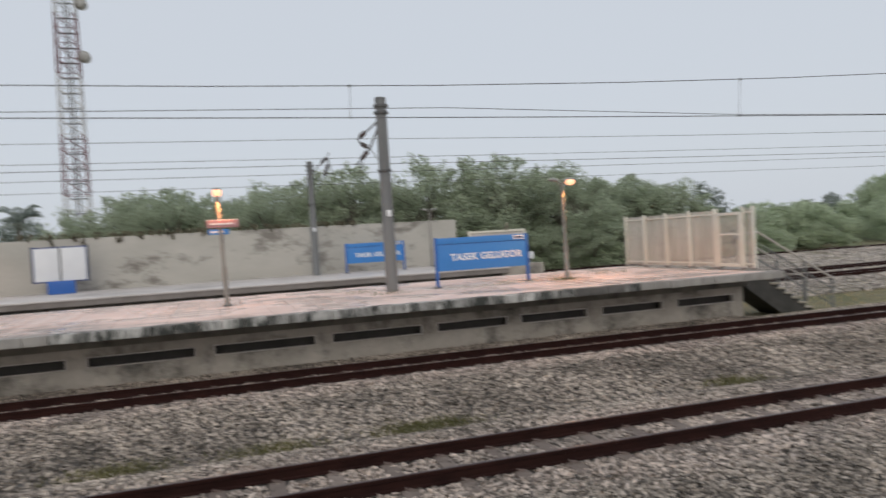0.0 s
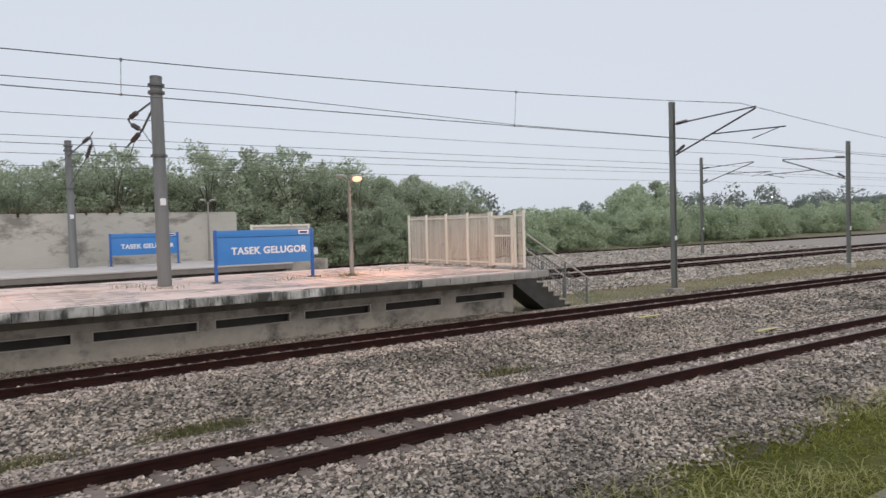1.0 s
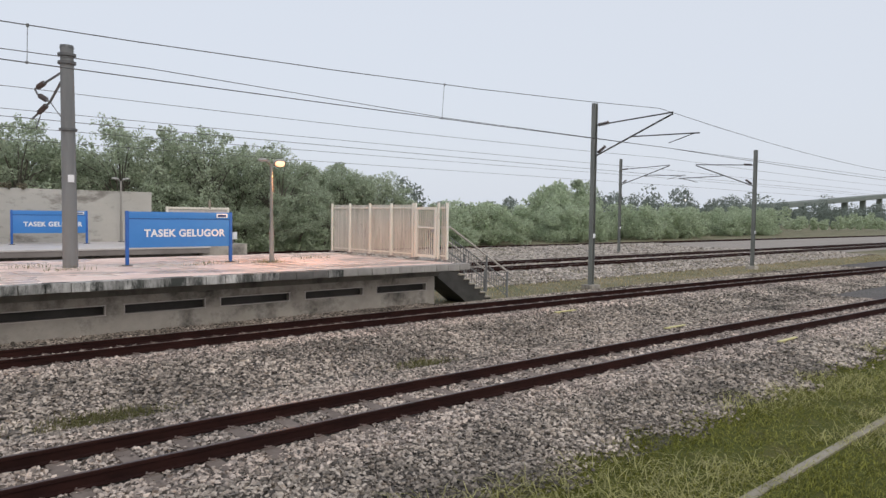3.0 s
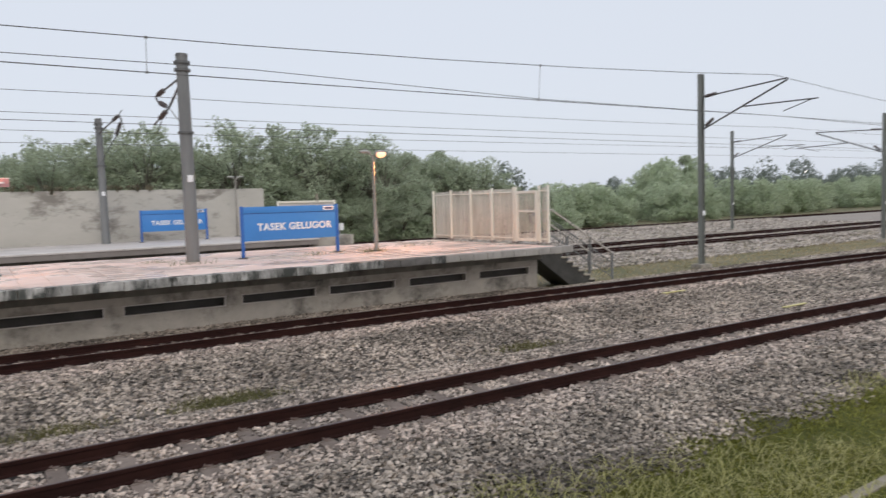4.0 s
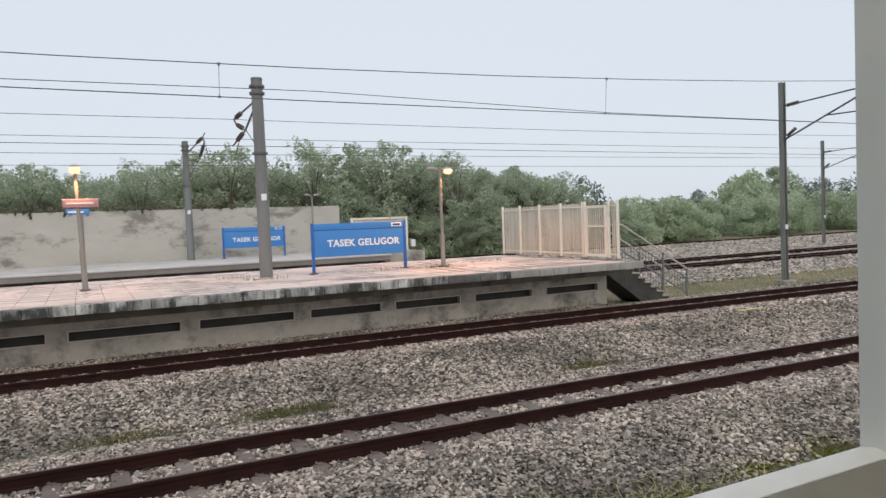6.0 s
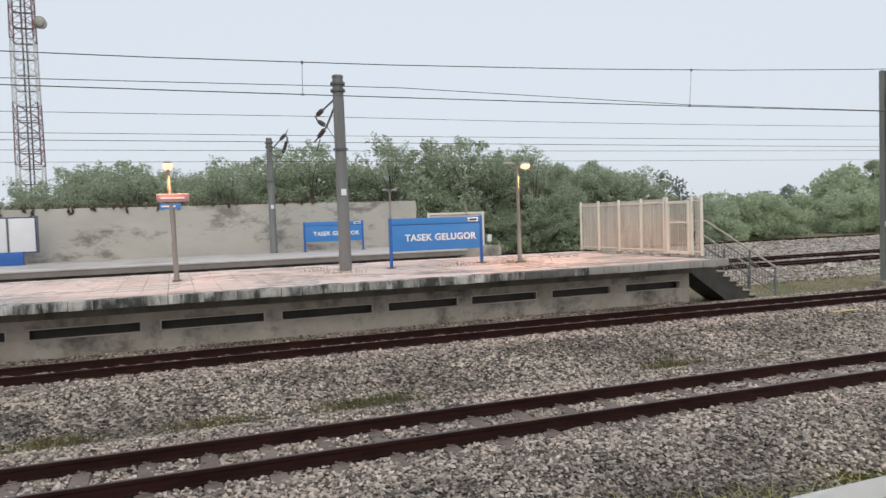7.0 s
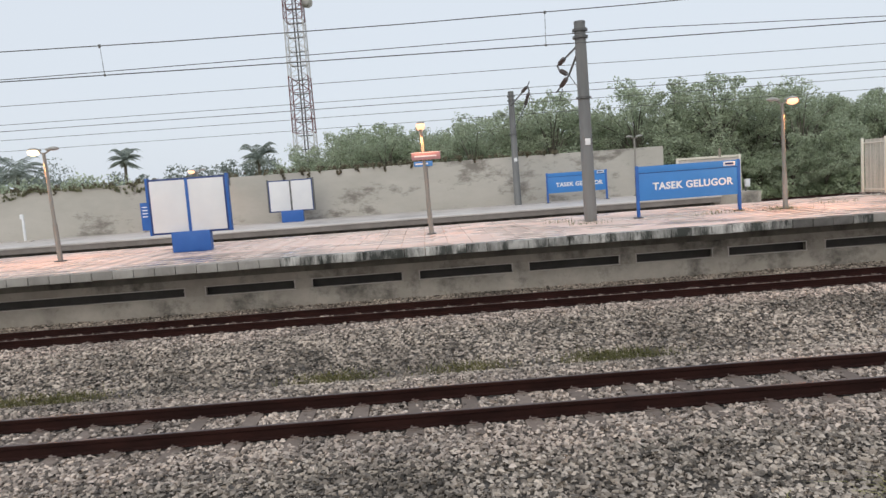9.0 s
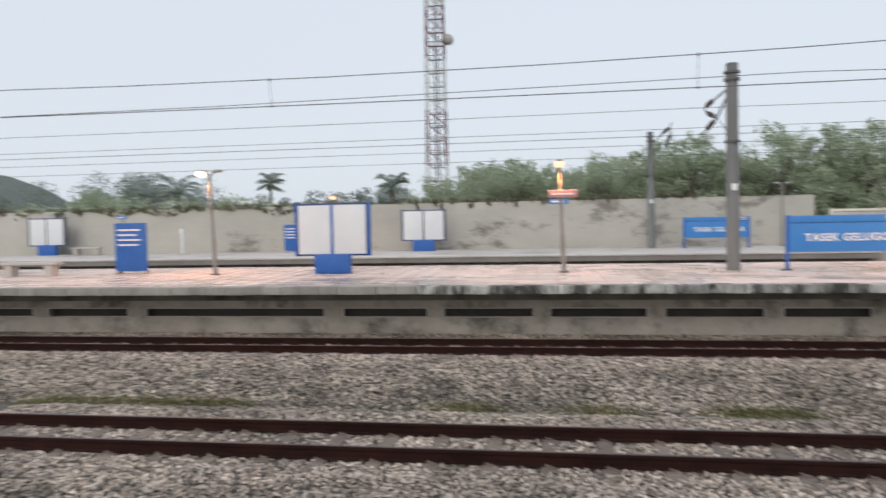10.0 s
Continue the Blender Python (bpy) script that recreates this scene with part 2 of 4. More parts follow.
# ---- helpers for meshes and things ----
def box(bm, c, s, bevel=0.0, rot=None):
    v = bmesh.ops.create_cube(bm, size=1.0)["verts"]
    m = Matrix.Translation(c) @ (rot if rot else Matrix()) @ Matrix.Diagonal((*s, 1))
    bmesh.ops.transform(bm, matrix=m, verts=v)
    if bevel:
        e = list({e for q in v for e in q.link_edges})
        bmesh.ops.bevel(bm, geom=e, offset=bevel, segments=2, affect="EDGES", profile=0.6)
    return bm


def rod(bm, a, b, r0, r1=None, n=10, cap=True):
    a, b = Vector(a), Vector(b)
    d = b - a
    m = Matrix.Translation((a + b) / 2) @ d.to_track_quat("Z", "Y").to_matrix().to_4x4()
    bmesh.ops.create_cone(bm, cap_ends=cap, segments=n, radius1=r0, radius2=r0 if r1 is None else r1, depth=d.length, matrix=m)
    return bm


def ball(bm, c, s, sub=2):
    v = bmesh.ops.create_icosphere(bm, subdivisions=sub, radius=1.0)["verts"]
    bmesh.ops.transform(bm, matrix=Matrix.Translation(c) @ Matrix.Diagonal((*s, 1)), verts=v)
    return bm


def extrude_x(bm, profile, x0, x1):
    """A closed outline in y and z, drawn out along x."""
    a = [bm.verts.new((x0, y, z)) for y, z in profile]
    b = [bm.verts.new((x1, y, z)) for y, z in profile]
    k = len(profile)
    for i in range(k):
        bm.faces.new((a[i], a[(i + 1) % k], b[(i + 1) % k], b[i]))
    bm.faces.new(a[::-1])
    bm.faces.new(b)
    bmesh.ops.recalc_face_normals(bm, faces=bm.faces)
    return bm


def smooth(me, angle=40):
    me.shade_smooth()
    me.set_sharp_from_angle(angle=radians(angle))


def mesh_of(name, bm, material, soft_edges=True):
    me = bpy.data.meshes.new(name)
    bm.to_mesh(me)
    bm.free()
    me.materials.append(material)
    if soft_edges:
        smooth(me)
    return me


def part(name, bm, material, parent, label="", at=None):
    """Links a bmesh (or a mesh that is shared) as one mesh object under a thing or a part."""
    me = bm if isinstance(bm, bpy.types.Mesh) else mesh_of(name, bm, material)
    ob = new(name, me)
    ob.parent = parent
    if at:
        ob.location = at
    return tagged(ob, label)


def thing(name, label, category, group="", kind="", at=(0, 0, 0), rz=0.0):
    e = new(name)
    e.empty_display_size = 0.2
    e.matrix_basis = pose(*at, 0, 0, rz)
    return tagged(e, label, category, group, kind)


def solo(name, bm, material, label, category, kind="", group=""):
    ob = new(name, mesh_of(name, bm, material))
    return tagged(ob, label, category, group, kind)


def raw_mesh(name, verts, faces, material):
    """A mesh from computed arrays; all faces have the same count of corners."""
    me = bpy.data.meshes.new(name)
    verts, faces = np.asarray(verts, dtype=np.float32), np.asarray(faces, dtype=np.int32)
    k = faces.shape[1]
    me.vertices.add(len(verts))
    me.vertices.foreach_set("co", verts.ravel())
    me.loops.add(faces.size)
    me.loops.foreach_set("vertex_index", faces.ravel())
    me.polygons.add(len(faces))
    me.polygons.foreach_set("loop_start", np.arange(0, faces.size, k, dtype=np.int32))
    me.update(calc_edges=True)
    me.validate()
    me.materials.append(material)
    return me


def letters(body, size, material, depth=0.006):
    """Lettering as a mesh in the xz plane that faces -y, centred on its origin."""
    cu = bpy.data.curves.new("lettering", "FONT")
    cu.body, cu.size, cu.extrude, cu.align_x, cu.align_y = body, size, depth, "CENTER", "CENTER"
    cu.offset = size * 0.032
    cu.space_character = 1.08
    tmp = new("lettering_curve", cu)
    me = bpy.data.meshes.new_from_object(tmp.evaluated_get(bpy.context.evaluated_depsgraph_get()))
    bpy.data.objects.remove(tmp)
    bpy.data.curves.remove(cu)
    me.transform(pose(0, 0, 0, 90))
    me.materials.clear()
    me.materials.append(material)
    return me


# ---- the lie of the land: heights across the line, rail heads at 0 ----
PROFILE_Y = (-4000, -40, 1.4, 2.3, 4.1, 5.8, 9.1, 10.1, 10.8, 12.7, 16.1, 16.9, 17.4, 23.2, 24.0, 26.6, 27.0, 27.6, 30.2, 31.2, 42, 43.6, 46.4, 48, 4000)
PROFILE_Z = (-1.0, -0.8, -0.60, -0.46, -0.42, -0.205, -0.205, -0.44, -0.42, -0.205, -0.205, -0.33, -0.37, -0.38, -0.20, -0.20, -0.30, -0.20, -0.20, -0.42, -0.42, -0.16, -0.16, -0.45, -0.6)
DECK = 1.22


def land(y):
    return np.interp(y, PROFILE_Y, PROFILE_Z)


def bank(x, y):
    """The low bank of ballast heaped against the platform wall, up to the platform's end."""
    return np.interp(y, (16.1, 16.9, 17.1, 17.4), (0, 0.115, 0.115, 0)) * np.interp(x, (15.3, 16.0), (1, 0))


def strip(name, y_knots, x_knots, lift, material, label, category, wobble=0.0):
    ys, xs = np.asarray(y_knots, float), np.asarray(x_knots, float)
    gx, gy = np.meshgrid(xs, ys, indexing="ij")
    rng = np.random.default_rng(5)
    gz = land(gy) + bank(gx, gy) + lift + wobble * rng.normal(size=gx.shape)
    v = np.stack([gx, gy, gz], -1).reshape(-1, 3)
    nx, ny = len(xs), len(ys)
    i, j = np.meshgrid(np.arange(nx - 1), np.arange(ny - 1), indexing="ij")
    a = (i * ny + j).ravel()
    f = np.stack([a, a + ny, a + ny + 1, a + 1], -1)
    ob = new(name, raw_mesh(name, v, f, material))
    return tagged(ob, label, category, kind="structure")


def bend(x, k, turn):
    """How far a track swings towards -y on its slight curve: an arc up to `turn`, then eased back to straight."""
    x = np.clip(np.asarray(x, float), 0, 2 * turn)
    return np.where(x < turn, -k * x * x, -k * (2 * turn * turn - (2 * turn - x) ** 2))


SLEEPER_X = -0.05
CURVES = {7.53: (0.00125, 24.0), 14.53: (0.0009, 40.0)}


FAR_X = (-3000, -300, -80, 0, 80, 300, 3000)
strip("ground", PROFILE_Y, FAR_X, -0.03, M_GROUND, "damp grassy soil with sparse yellowing grass", "ground")
BED_X = np.r_[-90, -30, np.arange(-14, 46, 0.5), 60, 120, 320]
strip("ballast_bed_1", np.arange(4.1, 16.9, 0.15), BED_X, 0.0, M_BALLAST_GAPS, "crushed stone ballast under two tracks, gap shade put into its colour", "ballast", 0.008)
strip("ballast_bed_2", np.arange(23.6, 47.6, 0.3), BED_X, 0.0, M_BALLAST_FAR, "grey crushed stone ballast of the far tracks", "ballast", 0.008)
strip("verge", np.r_[-0.5, 1.4, 2.3, 2.49], np.r_[-14:42:57j], 0.0, M_TURF, "dark turf of the near verge", "ground", 0.006)
strip("verge", np.r_[2.64:4.28:8j], np.r_[-14:42:113j], 0.004, M_TURF, "dark turf beside the ballast", "ground", 0.008)
solo("kerb", extrude_x(bmesh.new(), [(2.50, -0.60), (2.63, -0.60), (2.63, -0.435), (2.61, -0.425), (2.52, -0.425), (2.50, -0.435)], -40, 90), M_KERB,
     "pale dirty concrete kerb beside the grass", "kerb", "structure")


# ---- loose stones ----
def stones(name, x0, x1, y0, y1, count, size, seed, label, shade=M_STONE, shade_between=M_STONE_GREY):
    """Angular crushed stones with a ridge on top; those off the track shoulders take the weathered shade."""
    rng = np.random.default_rng(seed)
    base = np.array([(1, -0.8, -0.55), (1, 0.8, -0.55), (-1, 0.8, -0.55), (-1, -0.8, -0.55), (0.45, 0, 0.85), (-0.45, 0, 0.85)], float)
    tri = np.array([(0, 1, 4), (1, 2, 5), (1, 5, 4), (2, 3, 5), (3, 0, 4), (3, 4, 5)])
    c = np.stack([rng.uniform(x0, x1, count), rng.uniform(y0, y1, count), np.zeros(count)], -1)
    keep = c[:, 1] > 4.38 + 0.16 * np.sin(c[:, 0] * 1.7) + 0.14 * np.sin(c[:, 0] * 4.3 + 1) + 0.15 * rng.normal(size=count)
    for yc in (7.53, 14.53):
        for side in (-0.53, 0.53):
            keep &= abs(c[:, 1] - yc - side - bend(c[:, 0], *CURVES[yc])) > 0.085
    # sleepers show between the rails of the near track
    inside = abs(c[:, 1] - 7.53 - bend(c[:, 0], *CURVES[7.53])) < 0.80
    near_sleeper = abs((c[:, 0] - SLEEPER_X + 0.36) % 0.72 - 0.36) < 0.125
    keep &= ~(inside & near_sleeper & (rng.random(count) > 0.08))
    # thinner where weeds grow between the tracks
    keep &= ~((abs(c[:, 1] - 10.35) < 0.3) & (rng.random(count) < 0.45))
    c = c[keep]
    k = len(c)
    s = size * rng.uniform(0.5, 1.35, (k, 1, 1)) * rng.uniform(0.55, 1.4, (k, 6, 1))
    ang = rng.uniform(0, 2 * np.pi, (k, 2))
    ang[:, 0] = rng.normal(0, 0.75, k)
    ca, sa = np.cos(ang), np.sin(ang)
    z, o = np.zeros(k), np.ones(k)
    rx = np.stack([o, z, z, z, ca[:, 0], -sa[:, 0], z, sa[:, 0], ca[:, 0]], -1).reshape(k, 3, 3)
    rz = np.stack([ca[:, 1], -sa[:, 1], z, sa[:, 1], ca[:, 1], z, z, z, o], -1).reshape(k, 3, 3)
    v = np.einsum("kij,kvj->kvi", rz @ rx, base[None] * s * np.array([1.25, 1.0, 0.8]))
    c[:, 2] = land(c[:, 1]) + bank(c[:, 0], c[:, 1]) + 0.004 + 0.044 * rng.random(k)
    v = v + c[:, None]
    off = np.minimum(abs(c[:, 1] - 7.53 - bend(c[:, 0], *CURVES[7.53])), abs(c[:, 1] - 14.53 - bend(c[:, 0], *CURVES[14.53])))
    weathered = off > 1.5 + 0.22 * rng.normal(size=k) + 0.15 * np.sin(c[:, 0] * 1.3)
    for pick, material in ((~weathered, shade), (weathered, shade_between)):
        n = int(pick.sum())
        if n:
            f = (tri[None] + 6 * np.arange(n)[:, None, None]).reshape(-1, 3)
            tagged(new(name, raw_mesh(name, v[pick].reshape(-1, 3), f, material)), label, "ballast", kind="stuff")


stones("ballast_stones", -9, 11, 3.9, 10.2, 122000, 0.0225, 11, "grey and pinkish crushed stones round the near track")
stones("ballast_stones", 11, 30, 3.9, 10.2, 62000, 0.030, 12, "grey crushed stones along the near track")
stones("ballast_stones", -16, 20, 10.2, 16.88, 118000, 0.0265, 13, "grey crushed stones before the island platform")
stones("ballast_stones", 20, 50, 10.2, 16.6, 42000, 0.040, 14, "grey crushed stones beyond the platform end")
stones("ballast_stones", 20, 75, 20.8, 23.8, 9000, 0.06, 18, "scattered brownish stones at the foot of the far ballast", M_STONE_FAR, M_STONE_FAR)
stones("ballast_stones", 14, 75, 23.8, 30.6, 32000, 0.075, 15, "brownish crushed stones of the far tracks", M_STONE_FAR, M_STONE_FAR)
stones("ballast_stones", 16, 75, 30.6, 41.5, 20000, 0.085, 17, "thin brownish gravel between the far tracks", M_STONE_FAR, M_STONE_FAR)
stones("ballast_stones", 14, 75, 41.5, 47.5, 16000, 0.09, 16, "brownish crushed stones of the far siding", M_STONE_FAR, M_STONE_FAR)


# ---- tracks ----
RAIL = [(-0.062, -0.165), (0.062, -0.165), (0.062, -0.150), (0.014, -0.136), (0.010, -0.050), (0.034, -0.038), (0.034, -0.006), (0.026, -0.001),
        (-0.026, -0.001), (-0.034, -0.006), (-0.034, -0.038), (-0.010, -0.050), (-0.014, -0.136), (-0.062, -0.150)]
HEAD = [(-0.023, -0.0005), (0.023, -0.0005), (0.023, 0.0045), (-0.023, 0.0045)]


def swept(profile, k, turn, material, name):
    """An outline in y and z drawn out along the track's curve."""
    bm = bmesh.new()
    xs = [-90, 0] + [2.0 * q for q in range(1, int(turn) + 1)] + [320]
    rings = [[bm.verts.new((x, y + float(bend(x, k, turn)), z)) for y, z in profile] for x in xs]
    n = len(profile)
    for r0, r1 in zip(rings, rings[1:]):
        for i in range(n):
            bm.faces.new((r0[i], r0[(i + 1) % n], r1[(i + 1) % n], r1[i]))
    bm.faces.new(rings[0][::-1])
    bm.faces.new(rings[-1])
    bmesh.ops.recalc_face_normals(bm, faces=bm.faces)
    return mesh_of(name, bm, material)



sl = bmesh.new()
box(sl, (0, 0, -0.232), (0.21, 1.98, 0.13), 0.015)
box(sl, (0, 0.53, -0.163), (0.17, 0.24, 0.008), 0.003)
box(sl, (0, -0.53, -0.163), (0.17, 0.24, 0.008), 0.003)
sleeper_mesh = mesh_of("sleeper", sl, M_SLEEPER)
cl = bmesh.new()
rod(cl, (-0.045, 0.078, -0.146), (0.05, 0.075, -0.142), 0.009, n=6)
rod(cl, (0.05, 0.078, -0.142), (0.03, 0.04, -0.134), 0.009, n=6)
box(cl, (0, 0.085, -0.156), (0.05, 0.035, 0.03), 0.006)
clip_mesh = mesh_of("rail_clip", cl, M_CLIP)


def track(y, label, x0, x1, clips):
    k, turn = CURVES.get(y, (0.0, 4.0))
    rail_mesh, head_mesh = swept(RAIL, k, turn, M_RAIL, "rail"), swept(HEAD, k, turn, M_RAILTOP, "rail_head")
    t = thing("railway_track", label, "railway track", "parallel tracks", at=(0, y, 0))
    for s in (-0.53, 0.53):
        r = part("rail", rail_mesh, None, t, "rusty brown steel rail", (0, s, 0))
        part("rail_head", head_mesh, None, r, "worn running surface")
    for q in range(int((x1 - x0) / 0.72)):
        sx = SLEEPER_X + 0.72 * (q + math.ceil(x0 / 0.72))
        p = part("sleeper", sleeper_mesh, None, t, at=(sx, float(bend(sx, k, turn)), 0))
        p.rotation_euler = (0, 0, float(bend(sx + 0.5, k, turn) - bend(sx - 0.5, k, turn)))
        if clips:
            for s in (-0.53, 0.53):
                part("rail_clip", clip_mesh, None, p, at=(0, s, 0))
                part("rail_clip", clip_mesh, None, p, at=(0, s, 0)).rotation_euler = (0, 0, math.pi)
    return t


track(7.53, "rusty rails on concrete sleepers in grey ballast", -9, 40, True)
track(14.53, "rusty rails beside the island platform", -12, 36, True)
track(25.25, "rusty rails behind the island platform", 14, 60, False)
track(28.6, "rusty rails before the far platform", 14, 60, False)
track(45.0, "rusty far siding before the woods", 14, 60, False)

# ---- island platform ----
plat = thing("platform_1", "island platform of stained concrete with a wet pinkish paved deck", "platform", kind="structure")
P_X0, P_X1, P_Y0, P_Y1 = -70.0, 16.2, 15.55, 23.75
part("slab", box(bmesh.new(), ((P_X0 + P_X1) / 2, (P_Y0 + P_Y1) / 2 + 0.09, 1.085), (P_X1 - P_X0, P_Y1 - P_Y0 - 0.18, 0.16)), M_JOINT, plat)
part("edge_beam", box(bmesh.new(), ((P_X0 + P_X1) / 2, 17.12, 0.862), (P_X1 - P_X0 - 0.4, 0.5, 0.284), 0.01), M_BEAM, plat, "stained concrete beam, overhang shade put into its dark colour")
COLS = [(-17.8, -17.25), (-14.9, -14.4), (-11.91, -11.35), (-6.1, -5.56), (-3.25, -2.80), (-0.45, 0.0), (2.44, 2.88), (5.27, 5.71), (7.74, 8.17), (10.25, 10.76),
        (12.82, 13.36), (15.42, 15.8)]
W_Y, SLOT0, SLOT1 = 16.98, 0.272, 0.508
part("wall_base", box(bmesh.new(), ((P_X0 + 15.8) / 2, W_Y, (SLOT0 - 0.5) / 2), (15.8 - P_X0, 0.16, SLOT0 + 0.5)), M_CONC, plat, "grey rendered wall under the slots")
part("wall_top", box(bmesh.new(), ((P_X0 + 15.8) / 2, W_Y, (SLOT1 + 0.72) / 2), (15.8 - P_X0, 0.16, 0.72 - SLOT1)), M_CONC, plat)
for a_, b_ in COLS:
    part("column", box(bmesh.new(), ((a_ + b_) / 2, W_Y - 0.004, (SLOT0 + SLOT1) / 2), (b_ - a_, 0.168, SLOT1 - SLOT0 + 0.004), 0.006), M_CONC, plat)
for k in range(len(COLS) - 1):
    a_, b_ = COLS[k][1], COLS[k + 1][0]
    rim = bmesh.new()
    for zz in (SLOT0, SLOT1):
        box(rim, ((a_ + b_) / 2, W_Y - 0.085, zz), (b_ - a_ + 0.05, 0.03, 0.022), 0.005)
    for xx in (a_, b_):
        box(rim, (xx, W_Y - 0.085, (SLOT0 + SLOT1) / 2), (0.03, 0.03, SLOT1 - SLOT0 - 0.03), 0.006)
    part("slot_rim", rim, M_P2, plat, "pale chipped rim of a slot")
part("slot_backing", box(bmesh.new(), ((P_X0 + 15.6) / 2, W_Y + 0.24, 0.24), (15.6 - P_X0, 0.08, 0.9)), M_SLOT, plat, "added dark sheet standing for the shaded hollow behind the slots")
part("wall_end", box(bmesh.new(), (15.72, 20.4, 0.25), (0.16, 6.6, 1.5)), M_CONC, plat)
part("wall_back", box(bmesh.new(), ((P_X0 + 15.8) / 2, 23.4, 0.25), (15.8 - P_X0, 0.16, 1.5)), M_CONC, plat)
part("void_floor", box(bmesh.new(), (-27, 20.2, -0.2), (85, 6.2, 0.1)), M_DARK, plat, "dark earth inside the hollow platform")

# coping blocks along the front edge, uneven and stained
def coping(shade):
    return [mesh_of("coping_block", box(bmesh.new(), (0, 0, 0), (w, 0.36, 0.205), 0.014), shade) for w in (0.49, 0.488, 0.485)]


flaked, plain, black = coping(M_COPING), coping(M_COPING_PLAIN), coping(M_COPING_DARK)
x_ = P_X1 - 0.25
k = 0
while x_ > -22:
    blk = plain if x_ > 11.2 or x_ < -3.2 else black if 9.3 < x_ < 10.9 else flaked
    part("coping_block", blk[k % 3], None, plat, at=(x_, P_Y0 + 0.18 + random.uniform(-0.012, 0.012), DECK - 0.103 + random.uniform(-0.008, 0.004)))
    x_ -= 0.5
    k += 1
part("coping_run", box(bmesh.new(), (-46.2, P_Y0 + 0.18, DECK - 0.103), (47.6, 0.36, 0.205), 0.014), M_COPING_PLAIN, plat)

# deck pavers: single ones in the middle stretch, the rest joined
pav = [mesh_of("paver", box(bmesh.new(), (0, 0, 0), (0.593 - d, 0.593 - d, 0.05), 0.004), M_DECK) for d in (0.0, 0.002, 0.004)]
rest_v, rest_f = [], []
gx0, gy0 = -22.0, 15.93
for i in range(63):
    for j in range(13):
        cx, cy = gx0 + 0.3 + 0.6 * i, gy0 + 0.3 + 0.6 * j
        cz = DECK - 0.029 + random.uniform(-0.003, 0.003)
        if -3.5 < cx < 9.0:
            part("paver", pav[(i + 2 * j) % 3], None, plat, at=(cx, cy, cz))
        else:
            h, b0 = 0.2962, len(rest_v)
            for zz in (cz - 0.025, cz + 0.025):
                rest_v += [(cx - h, cy - h, zz), (cx + h, cy - h, zz), (cx + h, cy + h, zz), (cx - h, cy + h, zz)]
            rest_f += [tuple(b0 + q for q in f) for f in ((4, 5, 6, 7), (0, 1, 5, 4), (1, 2, 6, 5), (2, 3, 7, 6), (3, 0, 4, 7))]
rest = new("pavers", raw_mesh("pavers", rest_v, rest_f, M_DECK))
rest.parent = plat
tagged(rest, "wet pinkish pavers", kind="stuff")
part("far_paving", box(bmesh.new(), (-46, 19.8, DECK - 0.02), (48, 7.75, 0.05)), M_DECK, plat)

# ---- far platform with its wall ----
plat2 = thing("platform_2", "far side platform of pale concrete with a brown face", "platform", kind="structure")
part("deck", box(bmesh.new(), (-28.2, 34.1, DECK - 0.035), (84, 7.6, 0.07), 0.012), M_P2, plat2)
part("edge_slab", box(bmesh.new(), (-28.2, 34.1, 1.035), (83.9, 7.54, 0.22)), M_P2FACE, plat2, "brown stained edge of the slab")
part("face", box(bmesh.new(), (-28.2, 34.4, 0.22), (83.8, 6.94, 1.40)), M_BEAM, plat2, "recessed front face, slab shade put into its dark colour")
solo("wall_far", box(bmesh.new(), (-43.2, 38.0, 1.6), (114, 0.22, 4.5), 0.02), M_PLASTER, "grey plastered boundary wall with dark damp stains", "wall", "structure")

# ---- end fence, gate and stairs of the island platform ----
F_X, F_Y0, F_Y1, F_H = 16.10, 16.62, 23.68, 1.94
fence = thing("palisade_fence", "cream painted steel palisade fence across the platform end", "fence", at=(F_X, 0, DECK))
post_mesh = mesh_of("post", box(bmesh.new(), (0, 0, F_H / 2 + 0.03), (0.075, 0.075, F_H + 0.06), 0.006), M_CREAM)
slat_mesh = mesh_of("slat", box(bmesh.new(), (0, 0, F_H / 2 + 0.03), (0.012, 0.062, F_H - 0.06), 0.003), M_SLAT)
plate_mesh = mesh_of("foot_plate", box(bmesh.new(), (-0.02, 0, 0.03), (0.16, 0.14, 0.06), 0.01), M_P2FACE)
posts = [18.3, 18.42, 19.7, 21.05, 22.4, F_Y1]
for y in posts + [F_Y0, 17.06]:
    p = part("post", post_mesh, None, fence, at=(0, y, 0))
    part("foot_plate", plate_mesh, None, p, "rust-stained foot plate")
y = 18.5
while y < F_Y1 - 0.05:
    part("slat", slat_mesh, None, fence, at=(0.045, y, 0))
    y += 0.092
for y in (F_Y0 + 0.1, F_Y0 + 0.2, F_Y0 + 0.3):
    part("slat", slat_mesh, None, fence, at=(0.045, y, 0))
for z in (0.18, F_H - 0.12):
    part("cross_rail", box(bmesh.new(), (0.02, (18.3 + F_Y1) / 2, z), (0.035, F_Y1 - 18.3, 0.045), 0.004), M_CREAM, fence)
for z in (0.18, F_H - 0.12):
    part("cross_rail", box(bmesh.new(), (0.02, F_Y0 + 0.2, z), (0.035, 0.4, 0.045), 0.004), M_CREAM, fence)
gate = thing("gate", "cream steel barred gate with a frame and latch, closed", "gate", at=(F_X - 0.03, 0, DECK))
gf = bmesh.new()
g0, g1 = 17.16, 18.21
for y in (g0, g1):
    box(gf, (0, y, 0.97), (0.07, 0.095, 1.70), 0.006)
for z in (0.14, 1.80):
    box(gf, (0, (g0 + g1) / 2, z), (0.066, g1 - g0, 0.095), 0.006)
part("gate_frame", gf, M_CREAM, gate)
y = g0 + 0.12
